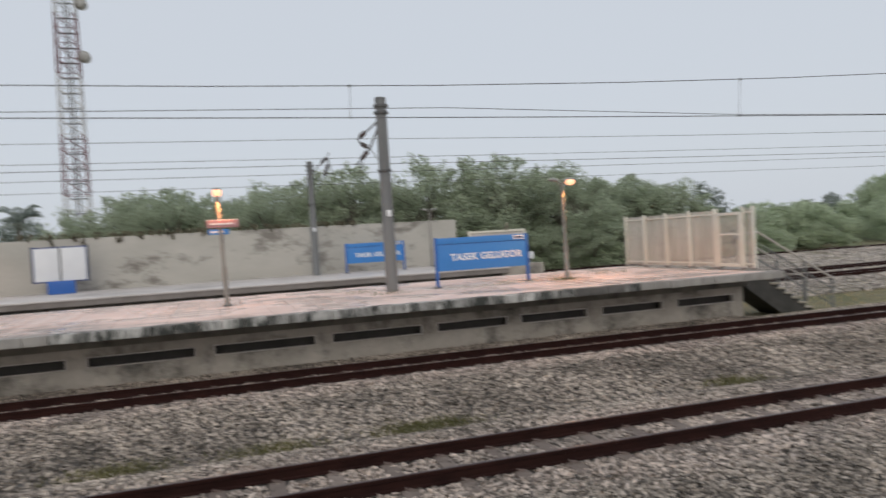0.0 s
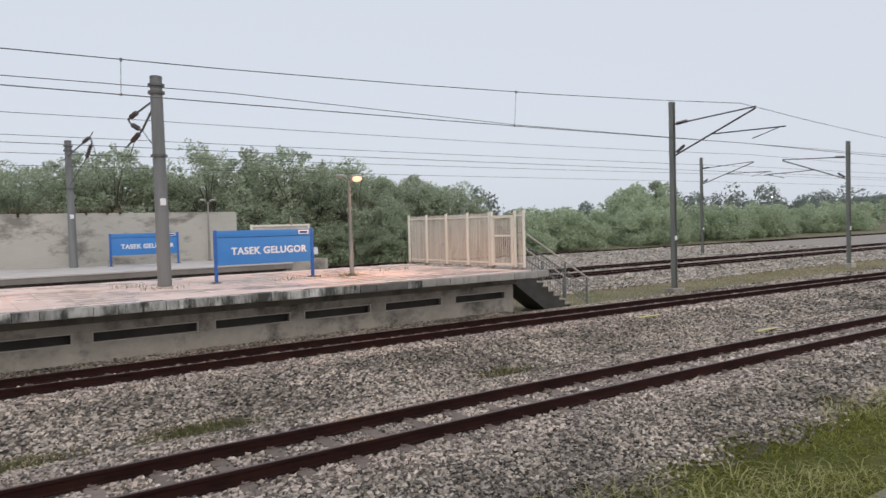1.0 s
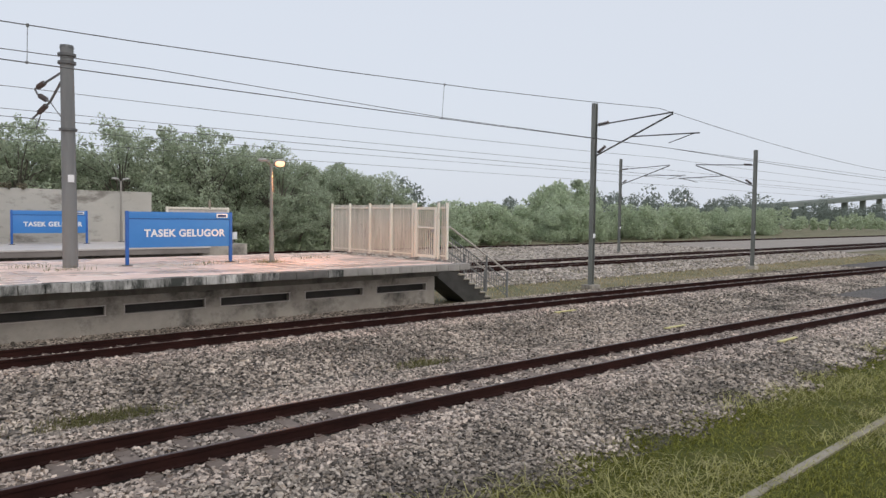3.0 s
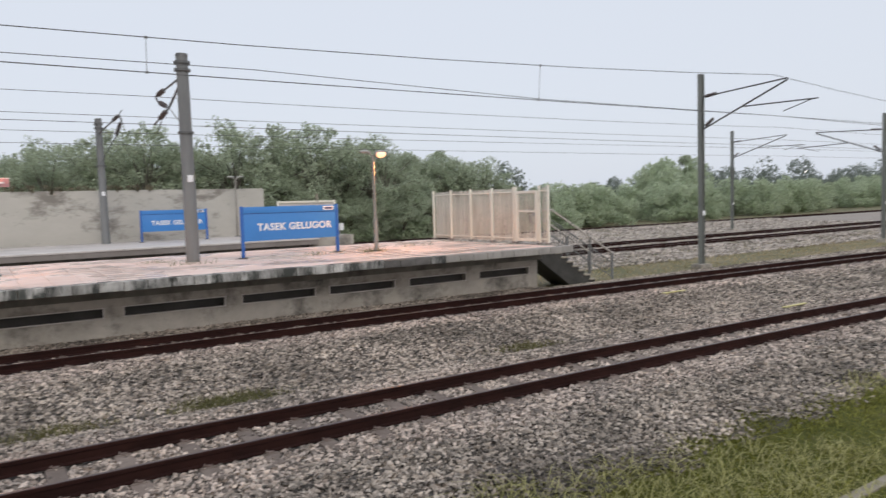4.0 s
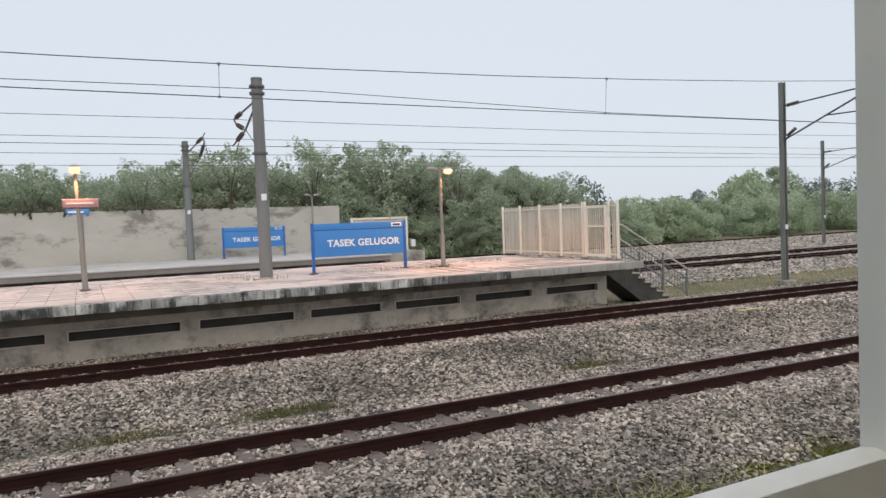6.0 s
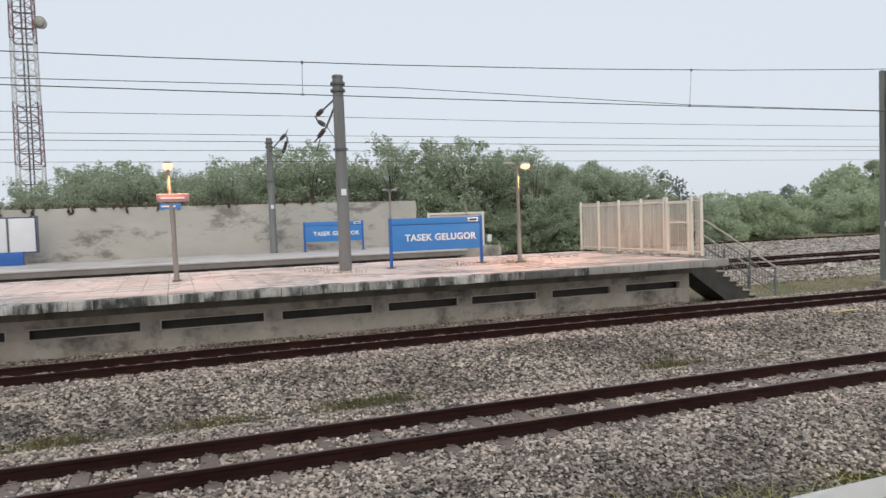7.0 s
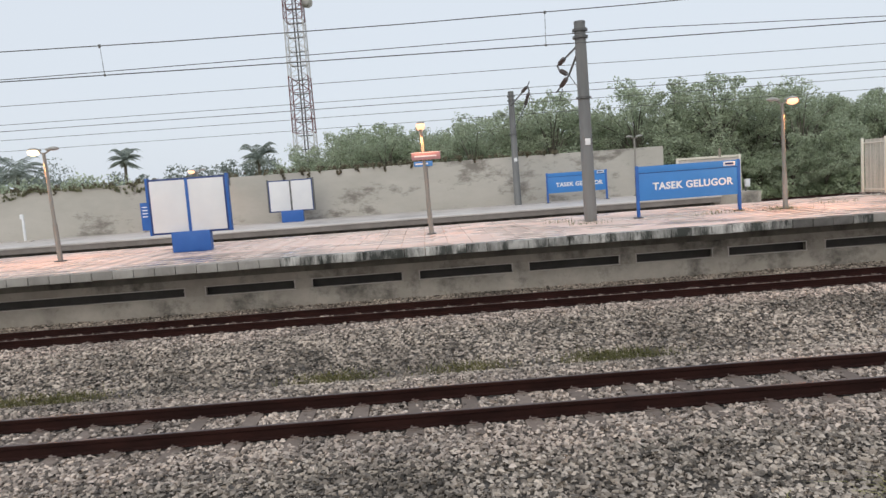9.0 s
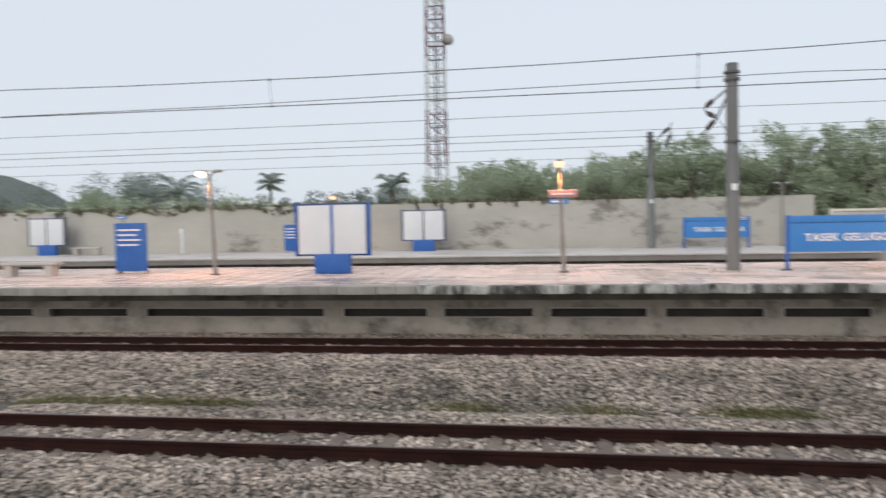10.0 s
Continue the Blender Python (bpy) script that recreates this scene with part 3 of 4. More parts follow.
while y < g1 - 0.08:
    part("bar", mesh_of("bar", box(bmesh.new(), (0.01, y, 0.97), (0.014, 0.05, 1.60), 0.003), M_SLAT), None, gate)
    y += 0.105
part("lock_rail", box(bmesh.new(), (-0.012, g0 + 0.5, 1.13), (0.03, 0.86, 0.05), 0.005), M_CREAM, gate)
part("latch", box(bmesh.new(), (-0.05, g0 + 0.13, 1.03), (0.03, 0.12, 0.10), 0.01), M_HOUSING, gate, "small grey latch plate")

S_X, S_Y0, S_Y1 = 16.78, 17.3, 18.5
stairs = thing("stairs", "dark stained concrete steps from the platform end down to the ground", "stairs", at=(S_X, (S_Y0 + S_Y1) / 2, 0))
N_S, RISE, RUN = 9, (DECK + 0.38) / 9, 0.278
half_w = (S_Y1 - S_Y0) / 2
part("landing", box(bmesh.new(), (-0.295, 0, DECK - 0.11), (0.57, 2 * half_w, 0.2), 0.01), M_COPING_PLAIN, stairs, "concrete landing outside the gate")
outline = [(-0.62, DECK - 0.215), (-0.62, 0.74), (1.12, -0.46), (N_S * RUN, -0.46)]
for k in range(N_S - 1, -1, -1):
    outline += [((k + 1) * RUN, DECK - RISE * (k + 1) - 0.05), (k * RUN, DECK - RISE * (k + 1) - 0.05)]
outline[-1] = (0.0, DECK - 0.215)
st = bmesh.new()
va = [st.verts.new((x, 0.04 - half_w, z)) for x, z in outline]
vb = [st.verts.new((x, half_w - 0.04, z)) for x, z in outline]
for i in range(len(va)):
    j = (i + 1) % len(va)
    st.faces.new((va[i], va[j], vb[j], vb[i]))
st.faces.new(va[::-1])
st.faces.new(vb)
bmesh.ops.recalc_face_normals(st, faces=st.faces)
part("flight", st, M_DARKCONC, stairs, "blackened sloping concrete flight")
tread_mesh = mesh_of("tread", box(bmesh.new(), (RUN / 2 - 0.015, 0, -0.025), (RUN + 0.03, 2 * half_w + 0.06, 0.05), 0.008), M_KERB)
for k in range(N_S):
    part("tread", tread_mesh, None, stairs, at=(k * RUN, 0, DECK - RISE * (k + 1)))
for rail_y in (S_Y0, S_Y1):
    rails = thing("handrail", "weathered stair handrail with dark balusters and posts", "handrail", "stair handrails", at=(S_X, rail_y, 0))
    hx0, hz0, hx1, hz1 = 0.09, DECK + 1.15, 3.32, 0.55
    slope = (hz1 - hz0) / (hx1 - hx0)
    part("top_rail", rod(rod(bmesh.new(), (hx0, 0, hz0), (hx1, 0, hz1), 0.034), (-0.55, 0, hz0), (hx0 + 0.015, 0, hz0), 0.034), M_BENCH, rails, "pale galvanised top rail")
    for dz in (0.36, 0.92):
        part("mid_rail", rod(bmesh.new(), (hx0, 0, hz0 - dz), (hx1 - 0.22, 0, hz0 - dz + slope * (hx1 - 0.22 - hx0)), 0.018), M_POLE, rails)
    for px, pz in ((1.95, -0.05), (3.09, -0.44)):
        part("post", rod(bmesh.new(), (px, 0, pz), (px, 0, hz0 + slope * (px - hx0)), 0.038), M_POLE, rails, "dark grey post")
    for k in range(22):
        x = hx0 + 0.12 + 0.134 * k
        z = hz0 + slope * (x - hx0)
        part("baluster", rod(bmesh.new(), (x, 0, z - 0.36), (x, 0, max(z - 0.92, -0.4)), 0.011, n=6), M_POLE, rails)


# ---- station name boards ----
def name_board(x0, x1, y, label):
    w = x1 - x0
    t = thing("station_sign", label, "sign", "station name boards", at=((x0 + x1) / 2, y, DECK))
    part("panel", box(bmesh.new(), (0, 0, 0.93), (w - 0.10, 0.05, 0.84), 0.006), M_BLUE, t, "bright blue panel")
    part("header", box(bmesh.new(), (0, -0.006, 1.46), (w - 0.10, 0.062, 0.20), 0.006), M_BLUE, t)
    part("seam", box(bmesh.new(), (0, -0.012, 1.354), (w - 0.12, 0.05, 0.014)), M_NAVY, t)
    for s in (-1, 1):
        p = part("post", box(bmesh.new(), (s * (w / 2 - 0.04), 0, 0.79), (0.09, 0.09, 1.58), 0.008), M_BLUEDK, t, "blue square post")
        part("foot_plate", box(bmesh.new(), (s * (w / 2 - 0.04), 0, 0.012), (0.24, 0.2, 0.024), 0.004), M_STEEL, p)
    part("lettering", letters("TASEK GELUGOR", 0.298, M_LETTER), None, t, "white capital lettering", (0.13, -0.032, 0.92))
    logo = part("logo_plate", box(bmesh.new(), (w / 2 - 0.34, -0.04, 1.46), (0.36, 0.012, 0.13), 0.003), M_LETTER, t, "small white plate with a dark emblem")
    part("emblem", box(bmesh.new(), (w / 2 - 0.34, -0.048, 1.46), (0.26, 0.008, 0.06), 0.02), M_NAVY, logo)
    return t


name_board(6.76, 9.98, 20.06, "blue station name board on two posts, white lettering")
name_board(6.76, 9.98, 35.68, "blue station name board on the far platform")


# ---- notice boards ----
def notice_board(x, y, rz, label, sides=M_BLUEDK):
    t = thing("notice_board", label, "notice board", "notice boards", at=(x, y, DECK), rz=rz)
    part("plinth", box(bmesh.new(), (0, 0, 0.31), (1.16, 0.28, 0.62), 0.012), M_BLUEDK, t, "royal blue plinth")
    part("frame", box(bmesh.new(), (0, 0.02, 1.40), (2.36, 0.16, 1.68), 0.012), M_NAVY, t, "dark blue frame")
    for s in (-1, 1):
        part("sheet", box(bmesh.new(), (s * 0.575, -0.064, 1.40), (1.07, 0.012, 1.56), 0.003), M_WHITE, t, "blank white sheet")
        part("side_post", box(bmesh.new(), (s * 1.2, 0.03, 1.42), (0.07, 0.2, 1.74), 0.01), sides, t)
    part("mullion", box(bmesh.new(), (0, -0.07, 1.40), (0.09, 0.03, 1.62), 0.006), sides, t)
    return t


notice_board(-6.85, 20.2, 0, "large white double notice board in a blue frame")
notice_board(-6.75, 36.2, 0, "white double notice board on the far platform", M_STEEL)
notice_board(-29.9, 38.0 - 1.2, 0, "white double notice board far along the platform", M_STEEL)


def info_stand(x, y, w, h, label):
    t = thing("information_stand", label, "sign", "information stands", at=(x, y, DECK))
    part("panel", box(bmesh.new(), (0, 0, h / 2 + 0.08), (w, 0.09, h), 0.012), M_BLUEDK, t, "royal blue panel")
    for s in (-1, 1):
        part("foot", box(bmesh.new(), (s * w * 0.42, 0, 0.05), (0.12, 0.34, 0.10), 0.01), M_BENCH, t)
    for k, ww in enumerate((0.72, 0.6, 0.74, 0.66)):
        part("text_bar", box(bmesh.new(), ((ww - 0.8) * w / 2, -0.05, h - 0.16 - 0.17 * k), (ww * w, 0.01, 0.055)), M_LETTER, t)


info_stand(-14.2, 20.75, 1.15, 1.66, "blue upright information stand with white lines of text")
info_stand(-14.5, 36.9, 0.95, 1.5, "blue upright information stand on the far platform")


# ---- lamps ----
def station_lamp(x, y, height, label, lit=(1,), lean=0.0, power=300.0, arm=0.30, across=False, bulb=M_BULB):
    t = thing("platform_lamp", label, "street lamp", "platform lamps", at=(x, y, DECK))
    part("base_plate", box(bmesh.new(), (0, 0, 0.015), (0.26, 0.26, 0.03), 0.004), M_STEEL, t)
    pl = bmesh.new()
    rod(pl, (0, 0, 0.02), (lean * 0.35, 0, height * 0.35), 0.075, 0.068, 12)
    rod(pl, (lean * 0.35, 0, height * 0.35), (lean, 0, height), 0.052, 0.046, 12)
    part("pole", pl, M_LAMPPOST, t, "slim galvanised pole")
    ax, ay = (0, 1) if across else (1, 0)
    for s in (-1, 1):
        ex, ey = s * ax, s * ay
        a = part("arm", rod(bmesh.new(), (lean, 0, height - 0.04), (lean + ex * arm * 0.6, ey * arm * 0.6, height + 0.06), 0.026, 0.022), M_LAMPPOST, t)
        hd = bmesh.new()
        tip = (lean + ex * arm, ey * arm)
        ball(hd, (*tip, height + 0.11), (0.12 + 0.05 * ax, 0.12 + 0.05 * ay, 0.06))
        box(hd, (lean + ex * (arm - 0.14), ey * (arm - 0.14), height + 0.09), (0.10 + 0.06 * ax, 0.10 + 0.06 * ay, 0.07), 0.02)
        part("lamp_head", hd, M_HOUSING, a, "grey lamp housing")
        if s in lit:
            part("bulb", ball(bmesh.new(), (*tip, height + 0.035), (0.135 + 0.04 * ax, 0.135 + 0.04 * ay, 0.115)), bulb, a, "glowing orange sodium bulb")
            d = bpy.data.lights.new("sodium_light", "SPOT")
            d.energy, d.color, d.shadow_soft_size = power, (1.0, 0.38, 0.13), 0.1
            d.spot_size, d.spot_blend = radians(158), 0.35
            o = new("sodium_light", d)
            o.location = (x + tip[0], y + tip[1], DECK + height - 0.22)
    return t


station_lamp(10.95, 19.25, 3.12, "twin-headed platform lamp, one sodium head lit", (1,), -0.02)
station_lamp(0.42, 19.9, 3.2, "twin-headed platform lamp glowing orange above a red sign", (1, -1), -0.10, 75, 0.24, True)
station_lamp(-10.75, 19.95, 3.25, "twin-headed platform lamp, one pale head lit", (-1,), -0.1, 300, 0.30, False, M_BULB_PALE)
station_lamp(-11.6, 36.4, 3.0, "distant lit platform lamp on the far platform", (-1,), 0, 45)
station_lamp(12.0, 37.2, 3.15, "unlit twin-headed lamp at the end of the far platform", (), 0)

rs = thing("direction_sign", "small red sign with white bars on a lamp pole", "sign", at=(0.42, 19.78, DECK + 2.34))
part("panel", box(bmesh.new(), (0, 0, 0), (0.86, 0.05, 0.21), 0.008), M_RED, rs, "faded red panel")
part("rim", box(bmesh.new(), (0, 0.012, 0.112), (0.9, 0.05, 0.02), 0.004), M_LETTER, rs)
part("text_bar", box(bmesh.new(), (-0.02, -0.03, 0), (0.66, 0.01, 0.04)), M_LETTER, rs)
bs = thing("small_sign", "small blue sign on a thin post behind the lamp", "sign", at=(0.33, 22.2, DECK))
part("panel", box(bmesh.new(), (0, 0, 2.18), (0.62, 0.04, 0.17), 0.006), M_BLUE, bs)
part("text_bar", box(bmesh.new(), (-0.05, -0.025, 2.18), (0.42, 0.01, 0.05)), M_LETTER, bs)
part("post", rod(bmesh.new(), (0.1, 0, 0), (0.1, 0, 2.1), 0.04), M_POLE, bs)
bs2 = copy_thing(bs, pose(-24.6, 36.2, DECK))
tagged(bs2, "small blue sign on a thin post, far platform")


# ---- overhead line masts ----
def insulator(bm, a, b, n=5):
    """A ribbed insulator, turned in one piece round the line from a to b."""
    a, b = Vector(a), Vector(b)
    d = b - a
    m = Matrix.Translation(a) @ d.to_track_quat("Z", "Y").to_matrix().to_4x4()
    prof = [(0.03, 0.0)]
    for k in range(n):
        prof += [(0.045, (k + 0.25) / n), (0.085, (k + 0.5) / n), (0.05, (k + 0.85) / n)]
    prof += [(0.03, 1.0)]
    rings = [[bm.verts.new(m @ Vector((r * math.cos(q * math.pi / 4), r * math.sin(q * math.pi / 4), z * d.length))) for q in range(8)] for r, z in prof]
    for r0, r1 in zip(rings, rings[1:]):
        for q in range(8):
            bm.faces.new((r0[q], r0[(q + 1) % 8], r1[(q + 1) % 8], r1[q]))
    bm.faces.new(rings[0][::-1])
    bm.faces.new(rings[-1])
    return bm


# tubes and insulators of a bracket: pairs of points across the line (metres from the mast, height over the deck)
NEAR_BRACKET = ([((0.17, 5.38), (3.57, 5.30), 0.032), ((3.57, 5.30), (3.27, 5.11), 0.03), ((3.27, 5.11), (1.77, 4.70), 0.026), ((0.17, 5.24), (1.77, 4.70), 0.034),
                 ((1.77, 4.70), (3.94, 4.43), 0.032), ((1.77, 4.72), (0.2, 3.98), 0.014), ((2.92, 4.42), (3.5, 4.09), 0.016), ((3.94, 4.43), (5.0, 4.56), 0.014)],
                [((2.4, 5.335), (3.15, 5.31)), ((2.95, 5.02), (2.2, 4.82)), ((2.2, 4.65), (3.1, 4.53))])
FAR_BRACKET = ([((-0.15, 5.30), (-5.92, 5.51), 0.034), ((-5.92, 5.51), (-6.35, 5.25), 0.034), ((-6.35, 5.25), (-4.8, 4.71), 0.03), ((-4.8, 4.71), (-0.15, 3.9), 0.016),
                ((-5.92, 5.51), (-6.6, 5.62), 0.02), ((-6.35, 5.25), (-7.2, 4.62), 0.014)],
               [((-4.4, 5.46), (-5.6, 5.50)), ((-6.1, 5.16), (-5.0, 4.78))])


def round_mast(x, y, h, r0, r1, bracket, label):
    """A tapered concrete mast with a bracket of tubes across the line."""
    t = thing("line_mast", label, "mast", "overhead line masts", at=(x, y, DECK))
    part("shaft", rod(bmesh.new(), (0, 0, 0), (-0.03, 0, h), r0, r1, 20), M_POLE, t, "tapered grey round shaft")
    for z in (h - 0.44, h - 0.23):
        part("band", rod(bmesh.new(), (-0.03, 0, z - 0.035), (-0.03, 0, z + 0.035), r1 * 1.4, r1 * 1.4, 16), M_STEEL, t, "dark steel band")
    part("cap", rod(bmesh.new(), (-0.03, 0, h - 0.04), (-0.03, 0, h + 0.03), r1 * 1.08, r1 * 1.0, 16), M_STEEL, t)
    part("joint_band", rod(bmesh.new(), (-0.02, 0, h * 0.627 - 0.03), (-0.02, 0, h * 0.627 + 0.03), r0 * 1.18, r0 * 1.18, 16), M_STEEL, t)
    part("plate", box(bmesh.new(), (-0.01, -r0 - 0.005, h * 0.405), (0.16, 0.015, 0.2), 0.004), M_LETTER, t, "small white blank plate")
    tubes, ribbed = bracket
    bm = bmesh.new()
    for a, b, r in tubes:
        rod(bm, (-0.05, *a), (-0.05, *b), r)
    br = part("bracket", bm, M_STEEL, t, "dark bracket tubes")
    for a, b in ribbed:
        part("insulator", insulator(bmesh.new(), (-0.05, *a), (-0.05, *b)), M_INSUL, br, "brown ribbed insulator")
    return t


round_mast(5.35, 20.2, 6.0, 0.195, 0.165, NEAR_BRACKET, "tapered grey concrete mast standing on the platform")
round_mast(5.3, 36.4, 6.0, 0.19, 0.15, FAR_BRACKET, "tapered grey concrete mast on the far platform")


def steel_mast(x, y, top, reach, label):
    """A steel mast on the ground with an arm of tubes across the line."""
    z0 = float(land(y)) - 0.05
    t = thing("line_mast", label, "mast", "overhead line masts", at=(x, y, z0))
    h = top - z0
    sh = bmesh.new()
    for s in (-1, 1):
        box(sh, (s * 0.09, 0, h / 2), (0.018, 0.19, h))
    box(sh, (0, 0, h / 2), (0.163, 0.014, h))
    part("shaft", sh, M_MAST, t, "dark grey-green steel column")
    part("footing", box(bmesh.new(), (0, 0, 0.12), (0.6, 0.6, 0.28), 0.03), M_CONC, t)
    s = 1 if reach > 0 else -1
    ar = bmesh.new()
    z1 = h - 0.95
    rod(ar, (0, s * 0.12, z1), (0, reach * 1.04, z1 + 0.20), 0.03)
    rod(ar, (0, s * 0.12, z1 - 1.32), (0, reach * 1.04, z1 + 0.14), 0.036)
    rod(ar, (0, reach * 0.5, z1 - 0.62), (0, reach * 1.36, z1 - 0.70), 0.026)
    rod(ar, (0, reach * 1.3, z1 - 0.70), (0, reach * 1.0, z1 - 1.0), 0.018)
    a = part("arm", ar, M_STEEL, t, "steel tube arm")
    for p, q in (((0.2, z1 + 0.01), (0.75, z1 + 0.06)), ((0.2, z1 - 1.2), (0.6, z1 - 0.93))):
        part("insulator", insulator(bmesh.new(), (0, s * p[0], p[1]), (0, s * q[0], q[1])), M_INSUL, a, "brown ribbed insulator")
    part("plate", box(bmesh.new(), (-0.02, -0.13, 2.4), (0.16, 0.012, 0.2), 0.004), M_LETTER, t, "small white blank plate")
    return t


steel_mast(25.5, 17.5, 7.74, -3.6, "tall steel mast in the grass with an arm over the track")
steel_mast(44.9, 19.1, 7.23, 3.9, "tall steel mast with its arm over the far tracks")
steel_mast(53.8, 35.1, 8.05, -4.6, "distant steel mast beyond the far tracks")


# ---- overhead wires ----
def wire(y0, y1, spans, sag, r, label):
    """A wire through the given supports (x, z), hanging between them; y runs from y0 to y1 along it."""
    cu = bpy.data.curves.new("overhead_wire", "CURVE")
    cu.dimensions, cu.bevel_depth, cu.bevel_resolution = "3D", r, 1
    pts = []
    for (xa, za), (xb, zb) in zip(spans, spans[1:]):
        for k in range(12):
            f = k / 12
            pts.append((xa + (xb - xa) * f, za + (zb - za) * f - sag * 4 * f * (1 - f)))
    pts.append(spans[-1])
    sp = cu.splines.new("POLY")
    sp.points.add(len(pts) - 1)
    x_a, x_b = spans[0][0], spans[-1][0]
    for p, (x, z) in zip(sp.points, pts):
        p.co = (x, y0 + (y1 - y0) * (x - x_a) / (x_b - x_a), z, 1)
    cu.materials.append(M_WIRE)
    tmp = new("wire_curve", cu)
    me = bpy.data.meshes.new_from_object(tmp.evaluated_get(bpy.context.evaluated_depsgraph_get()))
    bpy.data.objects.remove(tmp)
    ob = new("overhead_wire", me)
    return tagged(ob, label, "wire", "overhead wires")


SUP = [(-96.5, 7.2), (-35.5, 7.2), (25.5, 7.2), (86, 7.15), (150, 7.1), (300, 7.1)]
wire(14.35, 14.35, SUP, 1.0, 0.011, "sagging catenary wire over the track")
wire(14.45, 14.45, [(-95, 5.82), (-35, 5.82), (26, 5.69), (86, 5.82), (300, 5.8)], 0.16, 0.012, "straight contact wire over the track")
wire(14.4, 14.44, [(-95, 5.4), (-8, 5.65), (5.4, 5.81), (14, 5.64), (26, 5.68), (86, 5.84), (300, 5.8)], 0.0, 0.009, "second thin wire beside the contact wire")
SUP3 = [(-115, 6.9), (-55, 6.85), (5.3, 6.74), (44.4, 7.0), (100, 6.95), (300, 6.9)]
wire(25.2, 25.2, SUP3, 0.12, 0.011, "catenary wire behind the island platform")
wire(25.2, 25.2, [(-115, 5.98), (5, 6.02), (45, 6.2), (300, 6.2)], 0.03, 0.010, "thin feeder wire behind the island platform")
wire(25.25, 25.25, [(-115, 5.82), (5, 5.78), (45, 5.82), (300, 5.8)], 0.03, 0.012, "contact wire behind the island platform")
wire(29.2, 29.2, [(-115, 5.86), (5, 5.86), (52, 6.08), (300, 6.0)], 0.03, 0.011, "contact wire of the far track")
wire(29.2, 29.2, [(-115, 5.38), (5, 5.4), (52, 5.5), (300, 5.5)], 0.03, 0.010, "low thin wire before the far platform")
for xx in (-27.5, -17, -6.45, 3.2, 13.85):
    f = (xx + 35.5) / 61
    zt = 7.2 - 4 * f * (1 - f)
    f = (xx + 35) / 61
    zb = 5.82 - 0.13 * f - 0.16 * 4 * f * (1 - f)
    db = bmesh.new()
    rod(db, (xx, 14.36, zt), (xx, 14.44, zb), 0.006, n=6)
    box(db, (xx, 14.35, zt), (0.05, 0.03, 0.07), 0.008)
    box(db, (xx, 14.45, zb), (0.05, 0.03, 0.05), 0.008)
    solo("wire_dropper", db, M_STEEL, "thin vertical dropper hanging between two wires", "wire", group="wire droppers")


# ---- things on the platforms ----
wb = thing("framed_board", "pale framed board standing at the far platform's edge", "sign", at=(13.75, 31.6, DECK))
part("panel", box(bmesh.new(), (0, 0.02, 1.05), (2.9, 0.04, 1.3), 0.006), M_P2, wb)
for s in (-1, 1):
    part("post", box(bmesh.new(), (s * 1.48, 0, 0.9), (0.1, 0.1, 1.85), 0.008), M_CREAM, wb)
for z in (0.4, 1.76):
    part("bar", box(bmesh.new(), (0, -0.01, z), (2.9, 0.07, 0.1), 0.008), M_CREAM, wb)
part("stub", box(bmesh.new(), (0.55, 0, 1.95), (0.1, 0.1, 0.4), 0.008), M_KERB, wb)
bx = thing("trackside_box", "small pale electrical box on a thin post", "box", at=(15.3, 31.2, float(land(31.2))))
part("post", rod(bmesh.new(), (0, 0, 0), (0, 0, 2.0), 0.04), M_POLE, bx)
part("case", box(bmesh.new(), (0.06, -0.06, 2.1), (0.2, 0.16, 0.36), 0.01), M_LETTER, bx)
ramp = solo("platform_end_block", box(bmesh.new(), (14.6, 32.2, 0.5), (2.2, 3.4, 1.6), 0.02), M_CONC, "grey concrete block at the far platform's end", "block")


def slab_bench(x, y, w, label, shade=M_BENCH):
    t = thing("bench", label, "bench", "platform benches", at=(x, y, DECK))
    part("seat", box(bmesh.new(), (0, 0, 0.43), (w, 0.45, 0.08), 0.012), shade, t)
    for s in (-1, 1):
        part("leg", box(bmesh.new(), (s * w * 0.36, 0, 0.195), (w * 0.14, 0.36, 0.39), 0.012), shade, t)


slab_bench(-17.35, 19.9, 2.1, "pale terrazzo slab bench on the island platform")
slab_bench(-19.8, 19.9, 2.1, "pale terrazzo slab bench on the island platform")
slab_bench(-27.0, 36.4, 1.9, "pale slab bench on the far platform")
ps = thing("white_post", "short white post on a flat foot, far platform", "post", at=(-20.7, 35.9, DECK))
part("shaft", box(bmesh.new(), (0, 0, 0.6), (0.11, 0.09, 1.2), 0.02), M_LETTER, ps)
part("cap", box(bmesh.new(), (-0.04, 0, 1.32), (0.2, 0.09, 0.26), 0.04), M_LETTER, ps)
part("foot", box(bmesh.new(), (0, 0, 0.03), (0.7, 0.4, 0.06), 0.01), M_BENCH, ps)
for mx, my in ((17.45, 12.6), (17.3, 8.78), (17.7, 6.0)):
    zz = float(land(my))
    mk = bmesh.new()
    box(mk, (mx, my, zz + 0.075), (1.0, 0.09, 0.03), 0.008)
    box(mk, (mx - 0.3, my, zz + 0.02), (0.08, 0.08, 0.09))
    box(mk, (mx + 0.3, my, zz + 0.02), (0.08, 0.08, 0.09))
    solo("marker_board", mk, M_YELLOW, "low yellow painted marker lying on the ballast", "marker", group="yellow markers")

# ---- lattice tower ----
T_X, T_Y = -14.35, 90.0
tower = thing("lattice_tower", "tall red and white lattice telecom tower with dish antennas", "tower", at=(T_X, T_Y, -0.6))
HT, BAY = 42.0, 1.75
half = lambda z: 1.38 - 0.009 * z


